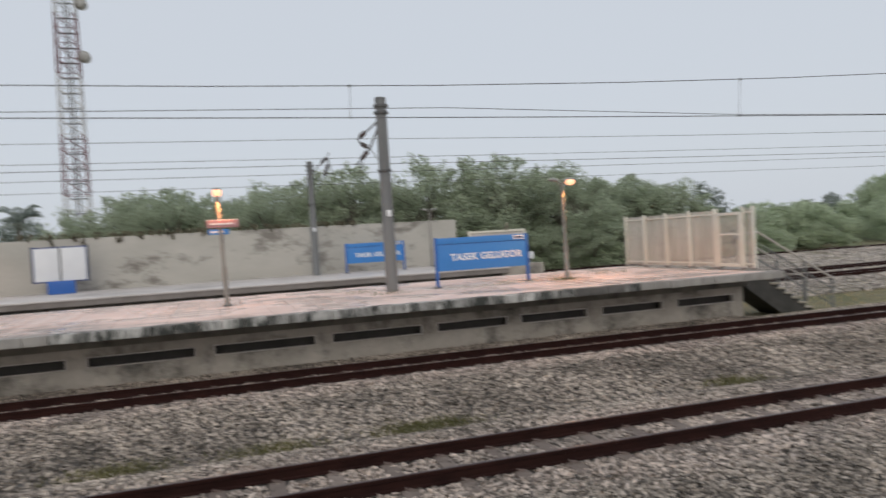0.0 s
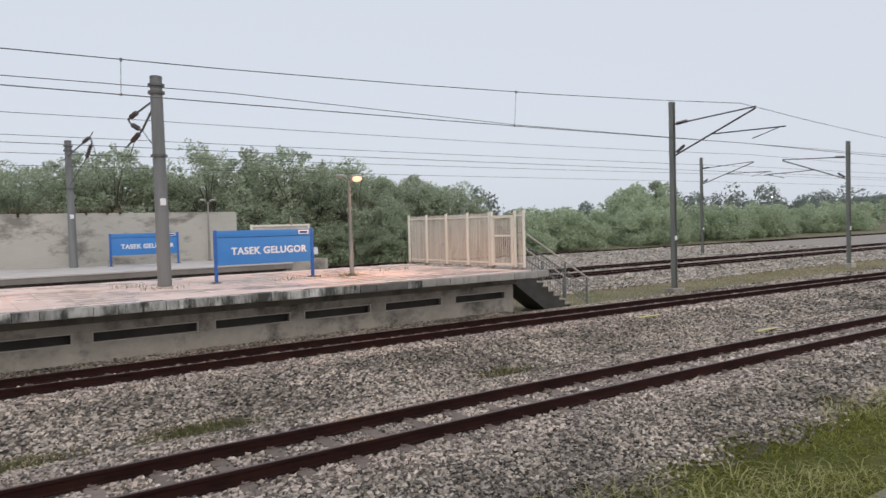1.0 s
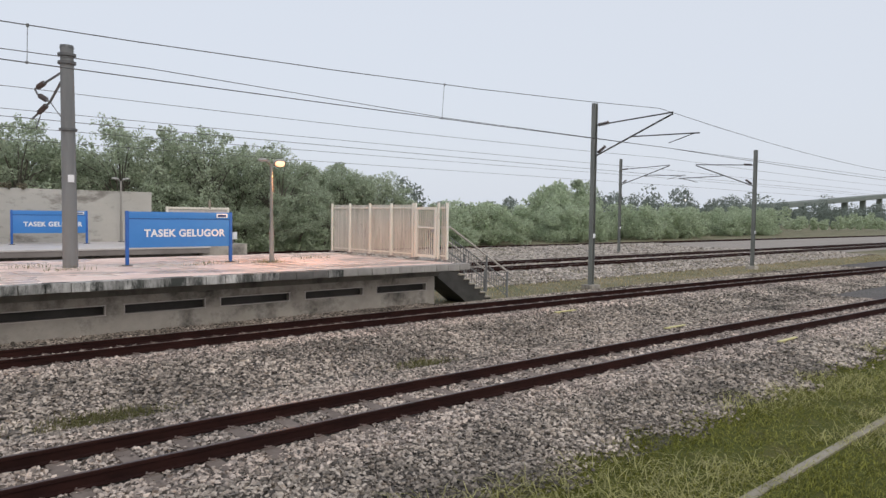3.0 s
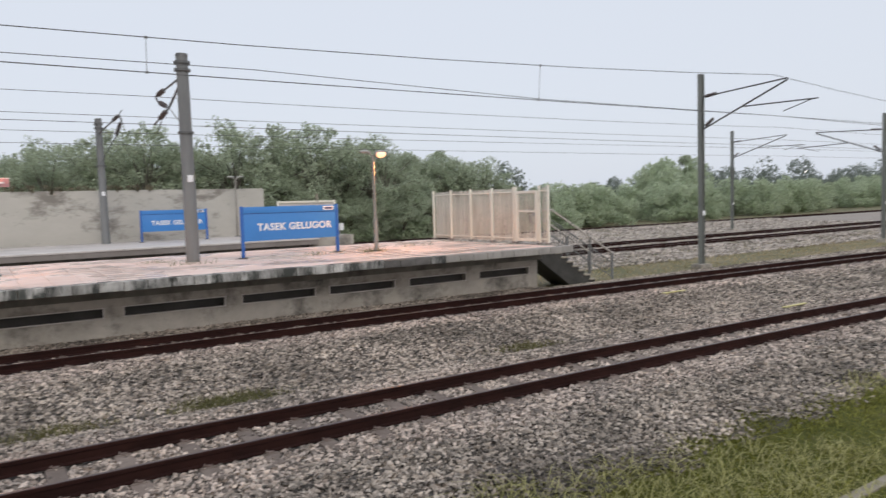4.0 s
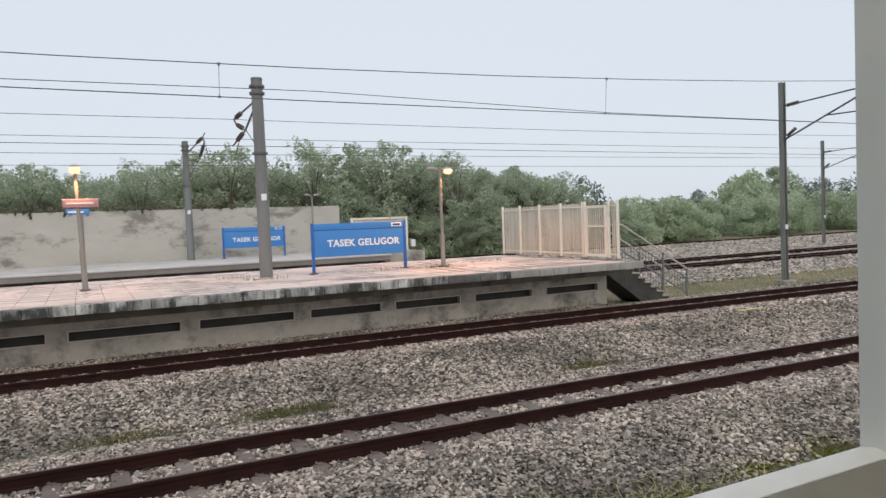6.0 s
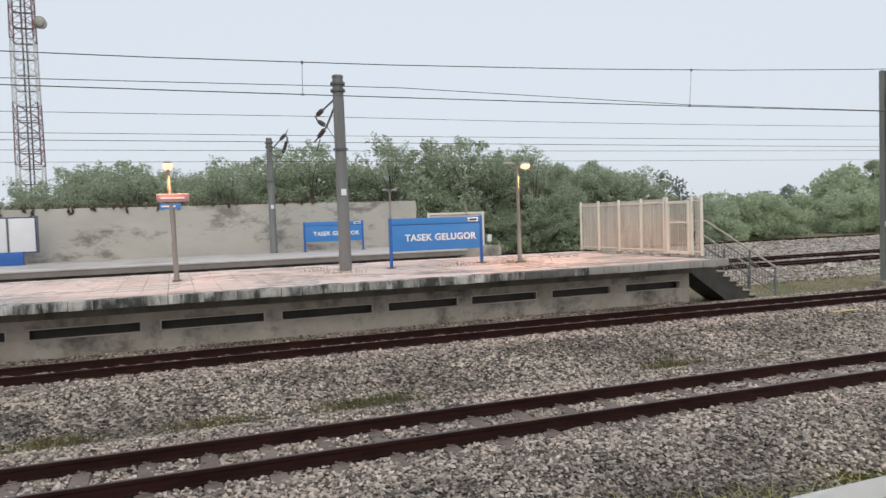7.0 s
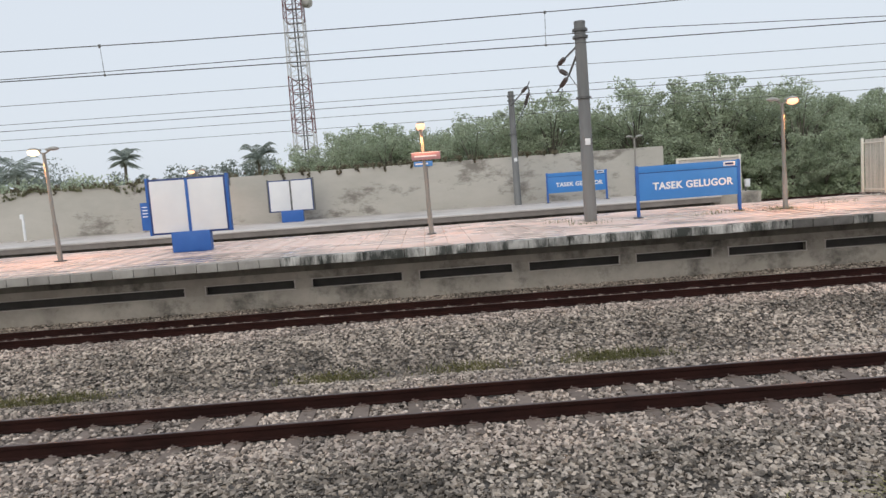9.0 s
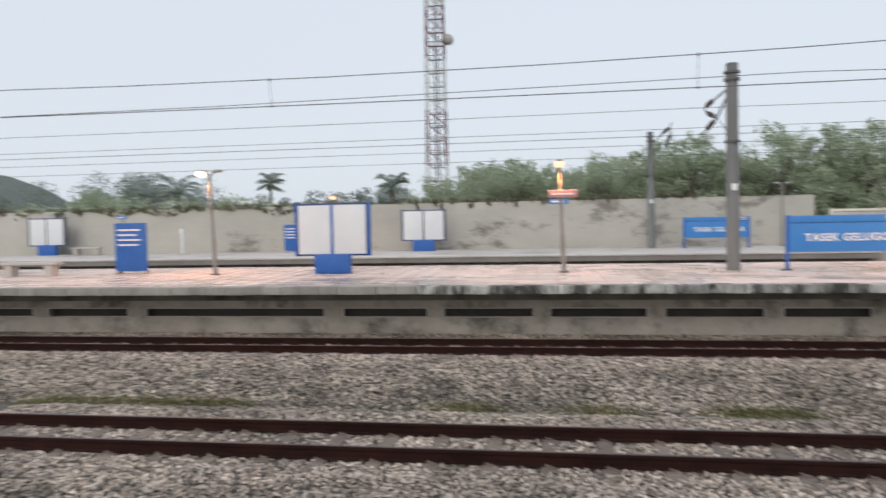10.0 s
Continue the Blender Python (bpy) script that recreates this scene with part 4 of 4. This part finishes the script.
def tower_section(z0, z1, shade, label):
    n = round((z1 - z0) / BAY)
    zs = [z0 + BAY * q for q in range(n)]
    corners = ((1, 1), (1, -1), (-1, -1), (-1, 1))
    body = part("section", rod(bmesh.new(), (half(z0), half(z0), z0), (half(z1), half(z1), z1), 0.07, n=6, cap=False), shade, tower, label)
    for sx, sy in corners[1:]:
        part("leg", rod(bmesh.new(), (sx * half(z0), sy * half(z0), z0), (sx * half(z1), sy * half(z1), z1), 0.07, n=6, cap=False), shade, body)
    bm = bmesh.new()
    for z in zs:
        a, b = half(z), half(z + BAY)
        for (ax, ay), (bx_, by) in zip(corners, corners[1:] + corners[:1]):
            rod(bm, (ax * a, ay * a, z), (bx_ * b, by * b, z + BAY), 0.034, n=5, cap=False)
            rod(bm, (bx_ * a, by * a, z), (ax * b, ay * b, z + BAY), 0.034, n=5, cap=False)
            rod(bm, (ax * a, ay * a, z), (bx_ * a, by * a, z), 0.04, n=5, cap=False)
    tagged(part("bracing", bm, shade, body, "thin crossed braces"), kind="stuff")


z_ = -3.1
for k in range(6):
    tower_section(max(z_, 0.0), z_ + 7.0, (M_TWHITE, M_TRED)[(k + 1) % 2], ("white painted lattice", "faded red lattice")[(k + 1) % 2])
    z_ += 7.0
lad = bmesh.new()
for s in (-0.2, 0.2):
    rod(lad, (s + 0.1, 0, 0), (s + 0.1, 0, HT), 0.09, n=6)
for k in range(24):
    box(lad, (0.1, 0, k * BAY), (1.9, 0.12, 0.12))
part("cable_ladder", lad, M_STEEL, tower, "dark cable ladder")
for z, s in ((27.0, 1.72), (33.2, 1.68)):
    dn = bmesh.new()
    rod(dn, (s, -0.35, z), (s + 0.12, 0.35, z + 0.03), 0.72, 0.6, 18)
    ball(dn, (s, -0.4, z), (0.6, 0.25, 0.6))
    d = part("dish_antenna", dn, M_HOUSING, tower, "grey drum dish antenna")
    part("mount", rod(bmesh.new(), (s - 0.75, 0, z - 0.9), (s - 0.75, 0, z + 0.9), 0.06), M_STEEL, d)


# ---- vegetation ----
def leaf_cloud(clumps, per, leaf, seed, flat=0.75):
    """Many small four-cornered leaves round the clumps (x, y, z, radius)."""
    rng = np.random.default_rng(seed)
    cs = np.asarray(clumps, float)
    k = len(cs) * per
    idx = np.repeat(np.arange(len(cs)), per)
    d = rng.normal(size=(k, 3))
    d /= np.linalg.norm(d, axis=1, keepdims=True)
    rad = cs[idx, 3] * rng.uniform(0.35, 1.0, k) ** 0.6
    p = cs[idx, :3] + d * rad[:, None] * np.array([1, 1, flat])
    u = rng.normal(size=(k, 3))
    u /= np.linalg.norm(u, axis=1, keepdims=True)
    w = np.cross(u, d + 0.6 * rng.normal(size=(k, 3)))
    w /= np.linalg.norm(w, axis=1, keepdims=True) + 1e-6
    s = leaf * rng.uniform(0.5, 1.3, (k, 1))
    u, w = u * s, w * s * 0.55
    v = np.stack([p - u, p - 0.1 * u + w, p + u, p - 0.1 * u - w], 1).reshape(-1, 3)
    return v, np.arange(4 * k).reshape(-1, 4)


def tree_meshes(seed, height, spread, clump_n, per, leaf, material, lean=0.0):
    rng = random.Random(seed)
    bm = bmesh.new()
    top = Vector((lean, 0, height * 0.45))
    rod(bm, (0, 0, 0), top, 0.17, 0.11, 8)
    clumps = []
    for k in range(clump_n):
        a = 2 * math.pi * (k + rng.random()) / clump_n * 2.6
        f = rng.random()
        r = spread * math.sqrt(rng.random())
        z = height * (0.34 + 0.6 * rng.random() ** 0.8 * (1 - 0.4 * (r / spread) ** 2)) - 0.2
        e = Vector((lean + r * math.cos(a), r * math.sin(a), z))
        if k % 2 == 0:
            mid = top.lerp(e, 0.5) + Vector((0, 0, 0.25))
            start = Vector((lean * 0.7, 0, height * (0.22 + 0.22 * f)))
            rod(bm, start, mid, 0.06, 0.04, 5, False)
            rod(bm, mid, e, 0.04, 0.015, 5, False)
        clumps.append((*e, spread * rng.uniform(0.14, 0.27)))
    v, fcs = leaf_cloud(clumps, per, leaf, seed)
    sprigs = []
    for k in range(110):
        c = clumps[rng.randrange(len(clumps))]
        a, r = rng.uniform(0, 2 * math.pi), c[3] * rng.uniform(0.85, 1.25)
        e = rng.uniform(0.1, 1.45)
        sprigs.append((c[0] + r * math.cos(a) * math.cos(e), c[1] + r * math.sin(a) * math.cos(e), c[2] + r * math.sin(e), spread * rng.uniform(0.035, 0.085)))
    v2, f2 = leaf_cloud(sprigs, 22, leaf * 0.85, seed + 100, 1.0)
    v, fcs = np.concatenate([v, v2]), np.concatenate([fcs, f2 + len(v)])
    return mesh_of("trunk", bm, M_BARK), raw_mesh("crown", v, fcs, material)


TREES = [tree_meshes(21, 8.7, 3.4, 60, 190, 0.09, M_LEAF), tree_meshes(22, 8.2, 3.0, 52, 195, 0.087, M_LEAF2, 0.4),
         tree_meshes(23, 9.1, 3.2, 58, 190, 0.092, M_LEAF, -0.3), tree_meshes(24, 7.7, 3.1, 50, 195, 0.087, M_LEAF2)]


def tree(x, y, s, kind, label, rz=0.0, zs=1.0):
    t = thing("tree", label, "tree", "trees behind the station", at=(x, y, float(land(y)) - 0.1), rz=rz)
    t.scale = (s, s, s * zs)
    tr, cr = TREES[kind]
    part("trunk", tr, None, t, "thin grey trunk and limbs")
    part("crown", cr, None, t, "dull green leafy crown")


rt = random.Random(77)
# the skyline behind the far wall: height by stretch
LINE = [(-8.5, 0.76), (-5.5, 0.92), (-2.2, 0.88), (1.2, 0.90), (4.0, 0.85), (7.0, 1.04), (10.0, 1.06), (13.2, 1.02), (16.0, 1.12), (19.0, 1.12), (22.2, 1.06), (25.2, 1.02),
        (28.0, 1.0), (31.2, 0.92), (34.4, 0.88), (37.4, 0.86), (39.6, 0.78)]
for k, (x, s) in enumerate(LINE):
    tree(x, 50.5 + rt.uniform(-1.2, 1.2), s * rt.uniform(1.03, 1.13), k % 4, "broad leafy tree behind the boundary wall", rt.uniform(0, 360))
for k in range(20):
    x = -6 + 2.35 * k
    tree(x, 56 + rt.uniform(-2, 2), rt.uniform(0.92, 1.08), (k + 1) % 4, "leafy tree in the second row", rt.uniform(0, 360))
for k in range(13):
    x = 15 + 2.2 * k
    tree(x, 47.2 + rt.uniform(-0.6, 0.6), rt.uniform(0.5, 0.66), (k + 2) % 4, "low leafy tree at the wood's edge", rt.uniform(0, 360), 0.85)

# scrub at the wood's foot and beyond the platform end
SHRUBS = []
for sd in (41, 42, 43):
    rr = random.Random(sd)
    cl_ = [(rr.uniform(-1.6, 1.6), rr.uniform(-1.0, 1.0), rr.uniform(0.2, 2.0), rr.uniform(0.28, 0.58)) for _ in range(34)]
    v, f = leaf_cloud(cl_, 170, 0.085, sd, 0.9)
    SHRUBS.append(raw_mesh("shrub", v, f, M_SCRUB))


def shrub(x, y, s, k, label, zs=1.0):
    ob = new("shrub", SHRUBS[k % 3])
    ob.location, ob.scale = (x, y, float(land(y))), (s, s, s * zs)
    ob.rotation_euler = (0, 0, rt.uniform(0, 6.28))
    tagged(ob, label, "shrub", "shrubs beyond the tracks")


for k in range(22):
    shrub(12 + 1.6 * k, 48.2 + rt.uniform(-0.5, 1.5), rt.uniform(0.9, 1.4), k, "dense green shrub at the wood's edge")
for k in range(46):
    f = k / 45
    shrub(42 + 125 * f ** 1.3, 54 + 16 * f + rt.uniform(-3, 6), rt.uniform(1.3, 2.1) * (1 + 0.35 * f), k, "bushy green scrub beyond the far tracks")
for x, y, s in ((98, 76, 3.6), (92, 74, 2.9), (103, 80, 3.4), (110, 82, 2.8)):
    shrub(x, y, s, int(x), "tall bushy tree clump beyond the tracks", 1.15)


def belt(name, x0, x1, y0, y1, n, h0, h1, leaf, per, seed, material, label):
    rng = random.Random(seed)
    cs = []
    for k in range(n):
        x = x0 + (x1 - x0) * (k + rng.random()) / n
        y = rng.uniform(y0, y1)
        h = rng.uniform(h0, h1) * (0.8 + 0.35 * math.sin(x * 0.11) * math.sin(x * 0.037 + 1))
        for z in (0.3, 0.62, 0.88):
            cs.append((x + rng.uniform(-1, 1), y, h * z, h * rng.uniform(0.2, 0.32)))
    v, f = leaf_cloud(cs, per, leaf, seed, 0.9)
    ob = new(name, raw_mesh(name, v, f, material))
    return tagged(ob, label, "woods", kind="stuff")


belt("far_woods", 60, 420, 110, 150, 150, 6.5, 10.5, 0.45, 100, 51, M_FAR, "hazy distant woods beyond the tracks")
belt("far_woods", 200, 700, 150, 185, 130, 11.0, 15.0, 0.6, 110, 55, M_FAR, "hazy distant woods before the viaduct")
belt("far_woods", -210, 5, 95, 130, 210, 7.6, 11.0, 0.22, 260, 52, M_FAR, "hazy distant trees behind the wall")
belt("hedge", -75, -8, 42, 47, 110, 4.8, 6.0, 0.13, 150, 53, M_LEAF2, "scrubby hedge growing behind the boundary wall")
belt("scrub_belt", 44, 300, 72, 90, 120, 3.5, 5.2, 0.35, 80, 54, M_SCRUB, "green scrub belt beyond the far siding")

# creepers hanging over the wall's top
cre = []
rc = random.Random(9)
for k in range(420):
    x = rc.uniform(-62, 8)
    z = 3.84 + rc.uniform(-0.02, 0.22)
    cre.append((x, 37.95 + rc.uniform(-0.05, 0.35), z, rc.uniform(0.08, 0.2)))
    if rc.random() < 0.3:
        for q in range(rc.randint(1, 4)):
            cre.append((x + rc.uniform(-0.05, 0.05), 37.82, z - 0.08 * (q + 1), 0.055 - 0.007 * q))
vines = []
for x0, x1, n in ((-29, -14.5, 230), (-52, -31, 150)):
    for k in range(n):
        x = rc.uniform(x0, x1)
        deep = 0.75 * abs(math.sin(x * 0.9) * math.sin(x * 0.37 + 1)) * rc.random()
        vines.append((x, 37.83, 3.88 - 0.7 * deep, rc.uniform(0.05, 0.11)))
v, f = leaf_cloud(vines, 22, 0.045, 62, 1.0)
tagged(new("vine", raw_mesh("vine", v, f, M_VINE)), "olive green vines trailing over the wall top", "creeper", kind="stuff")
v, f = leaf_cloud(cre, 26, 0.055, 61, 0.9)
tagged(new("creeper", raw_mesh("creeper", v, f, M_DRY)), "dry brownish creepers hanging over the wall top", "creeper", kind="stuff")


# ---- palms ----
def palm(x, y, h, crown, label, seed):
    rng = random.Random(seed)
    t = thing("palm_tree", label, "palm tree", "coconut palms", at=(x, y, -0.5))
    bm = bmesh.new()
    pts = [Vector((0.5 * math.sin(1.3 * f), 0, h * f)) for f in (0, 0.35, 0.7, 1.0)]
    for a, b in zip(pts, pts[1:]):
        rod(bm, a, b, 0.19, 0.16, 8)
    part("trunk", bm, M_BARK, t, "slim grey trunk")
    for k in range(30):
        a = 2 * math.pi * k / 30 * 2.6 + rng.uniform(-0.15, 0.15)
        up = rng.uniform(-0.5, 2.3)
        vs, fs = [], []
        prev = Vector(pts[-1])
        for q in range(20):
            f0 = q / 19
            c = Vector(pts[-1]) + Vector((math.cos(a) * crown * f0, math.sin(a) * crown * f0, crown * (up * f0 - (0.40 + 0.55 * up) * f0 * f0)))
            side = Vector((-math.sin(a), math.cos(a), 0))
            along = (c - prev).normalized() if q else Vector((math.cos(a), math.sin(a), up))
            ln = crown * 0.30 * math.sin(math.pi * min(0.97, 0.12 + 0.9 * f0))
            for s in (-1, 1):
                b0 = len(vs)
                tip = c + s * side * ln * 0.8 + Vector((0, 0, -ln * 0.4)) + along * ln * 0.35
                vs += [tuple(c), tuple(c + along * 0.14), tuple(tip), tuple(tip - along * 0.05)]
                fs.append((b0, b0 + 1, b0 + 2, b0 + 3))
            prev = c
        part("frond", raw_mesh("frond", vs, fs, M_PALM), None, t)


palm(-33.8, 80, 8.3, 1.9, "coconut palm standing over the far hedge", 3)
palm(-46, 80, 7.6, 3.3, "broad coconut palm over the far hedge", 4)
palm(-19.6, 84, 7.6, 2.4, "bushy coconut palm beside the lattice tower", 8)
lone = thing("tree", "lone round-topped tree above the scrub beyond the tracks", "tree", "trees behind the station", at=(102.7, 77, -0.6))
part("trunk", rod(bmesh.new(), (0, 0, 0), (0.1, 0, 9.0), 0.16, 0.09, 8), M_BARK, lone, "thin bare trunk")
lone_v, lone_f = leaf_cloud([(0.5 * math.cos(q * 2.4), 0.5 * math.sin(q * 2.4), 9.0 + 0.09 * q, 0.85) for q in range(9)], 260, 0.13, 88, 0.85)
part("crown", raw_mesh("crown", lone_v, lone_f, M_LEAF2), None, lone, "dark rounded crown")
palm(-57, 92, 7.4, 2.6, "low coconut palm in the far hedge", 6)
for x, y, s in ((-40.5, 83, 0.85), (-25.5, 84, 0.72), (-62, 88, 1.1), (-50, 90, 0.95)):
    tree(x, y, s, int(abs(x)) % 4, "dark distant tree behind the wall", x * 7)


# ---- grass ----
def blades(name, n, place, length, width, seed, material, label, droop=0.5, rise=0.6):
    """n bent blades; place(rng, n) gives roots."""
    rng = np.random.default_rng(seed)
    c = place(rng, n)
    n = len(c)
    a = rng.uniform(0, 2 * np.pi, n)
    L = length * rng.uniform(0.4, 1.3, n)
    d = np.stack([np.cos(a), np.sin(a), np.zeros(n)], -1)
    w = np.stack([-np.sin(a), np.cos(a), np.zeros(n)], -1) * width
    out = rng.uniform(0.3, 1.0, n) * droop
    up = np.array([0, 0, 1.0])
    p1 = c + d * (L * out * 0.35)[:, None] + up * (L * rise)[:, None]
    p2 = c + d * (L * out)[:, None] + up * (L * np.maximum(rise * 0.5, 1 - 0.55 * out - (0.6 - rise)))[:, None]
    v = np.stack([c - w, c + w, p1 + w * 0.7, p1 - w * 0.7, p2 + w * 0.15, p2 - w * 0.15], 1).reshape(-1, 3)
    b = 6 * np.arange(n)[:, None]
    f = np.concatenate([b + np.array([[0, 1, 2, 3]]), b + np.array([[3, 2, 4, 5]])])
    ob = new(name, raw_mesh(name, v, f, material))
    return tagged(ob, label, "grass", kind="stuff")


def verge(rng, n):
    x = 2.5 + 31.5 * rng.random(n) ** 1.4
    x = np.where(rng.random(n) < 0.12, rng.uniform(-14, 2.5, n), x)
    y = rng.uniform(0.2, 4.9, n)
    lump = np.sin(x * 1.7) * 0.16 + np.sin(x * 4.3 + 1) * 0.14 + 0.1 * rng.normal(size=n)
    keep = (y < 4.5 + lump) & ((y > 2.72) | (y < 2.45) | (rng.random(n) < 0.4 + 0.4 * (np.sin(x * 2.3) > 0.1)))
    x, y = x[keep], y[keep]
    return np.stack([x, y, land(y) - 0.03], -1)


def patchy(c, a, b):
    return np.sin(c[:, 0] * 0.9 + a) + np.sin(c[:, 1] * 2.6 + c[:, 0] * 0.7 + b) + 0.5 * np.sin(c[:, 0] * 3.1 + c[:, 1] * 4)


def verge_dry(rng, n):
    c = verge(rng, n)
    return c[patchy(c, 2, 0) > 0.1]


def verge_lime(rng, n):
    c = verge(rng, n)
    return c[patchy(c, 5, 2) > -0.1]


def between(rng, n):
    k = rng.integers(0, 9, n)
    cx = np.array([-9.2, -8.0, -6.9, -6.0, -1.5, 0.8, 3.1, 3.6, 9.7])[k]
    x = cx + rng.normal(0, 0.38, n)
    y = rng.normal(10.3, 0.2, n)
    return np.stack([x, y, land(y)], -1)


def far_grass(rng, n):
    x = rng.uniform(16.6, 75, n)
    y = rng.uniform(16.4, 23.8, n)
    keep = (x > 19.4) | (y > 18.2) | (y < 16.6)
    return np.stack([x[keep], y[keep], land(y[keep]) - 0.03], -1)


def deck_weeds(rng, n):
    k = rng.integers(0, 7, n)
    cx = np.array([10.6, 11.0, 9.6, 8.7, 5.0, 4.4, 13.2])[k]
    cy = np.array([19.2, 19.0, 19.7, 19.3, 19.2, 20.6, 20.4])[k]
    return np.stack([cx + rng.normal(0, 0.33, n), cy + rng.normal(0, 0.12, n), np.full(n, DECK - 0.005)], -1)


blades("verge_grass", 80000, verge, 0.13, 0.007, 71, M_GRASS, "dark green grass on the near verge", 1.2, 0.45)
def edge_tufts(rng, n):
    c = verge(rng, n)
    c[:, 1] = rng.normal(4.2, 0.24, len(c)) + 0.14 * np.sin(c[:, 0] * 4.3 + 1)
    c[:, 2] = land(c[:, 1]) - 0.02
    return c[patchy(c, 1, 3) > -0.9]


blades("edge_grass", 24000, edge_tufts, 0.12, 0.007, 77, M_GRASS, "thin grass creeping into the edge of the ballast", 1.3, 0.4)
blades("lime_grass", 42000, verge_lime, 0.19, 0.0055, 76, M_LIME, "bright yellow-green grass tufts on the near verge", 1.4, 0.42)
blades("dry_grass", 26000, verge_dry, 0.42, 0.006, 72, M_STRAW, "dry straw-coloured stalks lying on the near verge", 1.6, 0.34)
blades("trackside_weeds", 6500, between, 0.13, 0.007, 73, M_WEED, "low olive weeds in the ballast between the tracks", 0.9)
blades("far_grass", 13000, far_grass, 0.13, 0.012, 74, M_FARGRASS, "thin yellow-green grass between the tracks beyond the platform", 0.9)
blades("deck_weeds", 420, deck_weeds, 0.16, 0.006, 75, M_WEED, "dry weeds in the deck joints", 1.0)

# ---- two street lamps far off in the haze ----
for x, y, z in ((128.3, 110, 7.5), (236, 130, 9.75)):
    sl_ = thing("street_lamp", "distant lit street lamp on a tall pole", "street lamp", "distant street lamps", at=(x, y, -0.6))
    part("pole", rod(bmesh.new(), (0, 0, 0), (0, 0, z + 0.6), 0.09, 0.06, 8), M_POLE, sl_)
    part("bulb", ball(bmesh.new(), (0.3, -0.2, z + 0.55), (0.34, 0.3, 0.2)), glow("white_street_bulb", (1.0, 0.97, 0.9), 3.0), sl_, "white glowing lamp head")

# ---- viaduct and hill far off ----
via = thing("viaduct", "long grey concrete road viaduct in the haze", "viaduct", at=(0, 0, 0))
part("deck", box(bmesh.new(), (545, 200, 16.2), (360, 11, 3.4), 0.2, pose(0, 0, 0, 0, -3.3, 0)), M_VIADUCT, via)
for k in range(8):
    part("pier", box(bmesh.new(), (400 + 42 * k, 200, (6.4 + 2.4 * k) / 2 - 0.4), (3, 4, 6.4 + 2.4 * k), 0.1), M_VIADUCT, via)
hb = bmesh.new()
bmesh.ops.create_grid(hb, x_segments=40, y_segments=24, size=1.0)
for q in hb.verts:
    q.co = Vector((q.co.x * 95 - 275, q.co.y * 70 + 260, 42 * max(0, 1 - q.co.x ** 2) ** 1.3 * max(0, 1 - q.co.y ** 2) * (0.9 + 0.2 * noise.noise(q.co * 4)) - 1))
solo("hill", hb, M_HILL, "low wooded hill in the distance", "hill", "structure")

# ---- the coach from whose window the view is seen ----
WX0, WX1, WZ0, WZ1, WY0, WY1 = -1.8, 1.20, 2.436, 3.6, -0.835, -0.78
solo("wall_window_right", box(bmesh.new(), ((WX1 + 4.0) / 2, (WY0 + WY1) / 2, 2.55), (4.0 - WX1, WY1 - WY0, 2.5), 0.008), M_PANEL, "white coach wall beside the window", "wall", "structure")
solo("wall_window_left", box(bmesh.new(), ((WX0 - 4.0) / 2, (WY0 + WY1) / 2, 2.55), (WX0 + 4.0, WY1 - WY0, 2.5), 0.008), M_PANEL, "white coach wall beside the window", "wall", "structure")
solo("wall_below_window", box(bmesh.new(), ((WX0 + WX1) / 2, (WY0 + WY1) / 2, (1.3 + WZ0 - 0.03) / 2), (WX1 - WX0, WY1 - WY0 - 0.006, WZ0 - 0.03 - 1.3)), M_PANEL, "white coach wall under the window", "wall", "structure")
solo("wall_above_window", box(bmesh.new(), ((WX0 + WX1) / 2, (WY0 + WY1) / 2, (WZ1 + 3.8) / 2), (WX1 - WX0, WY1 - WY0 - 0.006, 3.8 - WZ1)), M_PANEL, "white coach wall over the window", "wall", "structure")
SILL = [(-0.775, 2.374), (-0.775, 2.439), (-0.783, 2.452), (-0.800, 2.456), (-0.820, 2.452), (-0.865, 2.434), (-0.935, 2.404), (-0.980, 2.364), (-0.990, 2.314), (-0.975, 2.314), (-0.935, 2.354)]
sill = thing("window_sill", "enamelled metal window sill with a white rounded lip", "window sill", kind="structure")
part("lip", extrude_x(bmesh.new(), SILL[:5] + [(-0.820, 2.386), (-0.800, 2.374)], WX0 + 0.004, 4.0), M_LIP, sill, "white rounded lip")
part("slope", extrude_x(bmesh.new(), [(-0.8205, 2.386)] + [(-0.8205, 2.451)] + SILL[5:], WX0 + 0.004, 4.0), M_SILL, sill, "dull beige glossy slope")
solo("coach_floor", box(bmesh.new(), (0, -2.1, 1.25), (8, 2.7, 0.1)), M_FLOOR, "grey coach floor", "floor", "structure")
solo("coach_ceiling", box(bmesh.new(), (0, -2.1, 3.85), (8, 2.8, 0.1)), M_PANEL, "pale coach ceiling", "ceiling", "structure")
solo("wall_coach_back", box(bmesh.new(), (0, -3.48, 2.55), (8, 0.06, 2.5)), M_PANEL, "pale coach wall", "wall", "structure")
for s in (-1, 1):
    solo("wall_coach_end", box(bmesh.new(), (s * 4.03, -2.1, 2.55), (0.06, 2.8, 2.5)), M_PANEL, "pale coach end wall", "wall", "structure")
fix = thing("ceiling_light", "unseen ceiling light added to brighten the sill and jamb", "lamp", at=(0.9, -1.9, 3.78))
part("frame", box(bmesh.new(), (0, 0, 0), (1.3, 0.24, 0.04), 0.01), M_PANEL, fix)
part("diffuser", box(bmesh.new(), (0, 0, -0.03), (1.2, 0.18, 0.03), 0.01), glow("frosted_tube", (1.0, 0.93, 0.82), 22.0), fix, "glowing face of the added fill light")
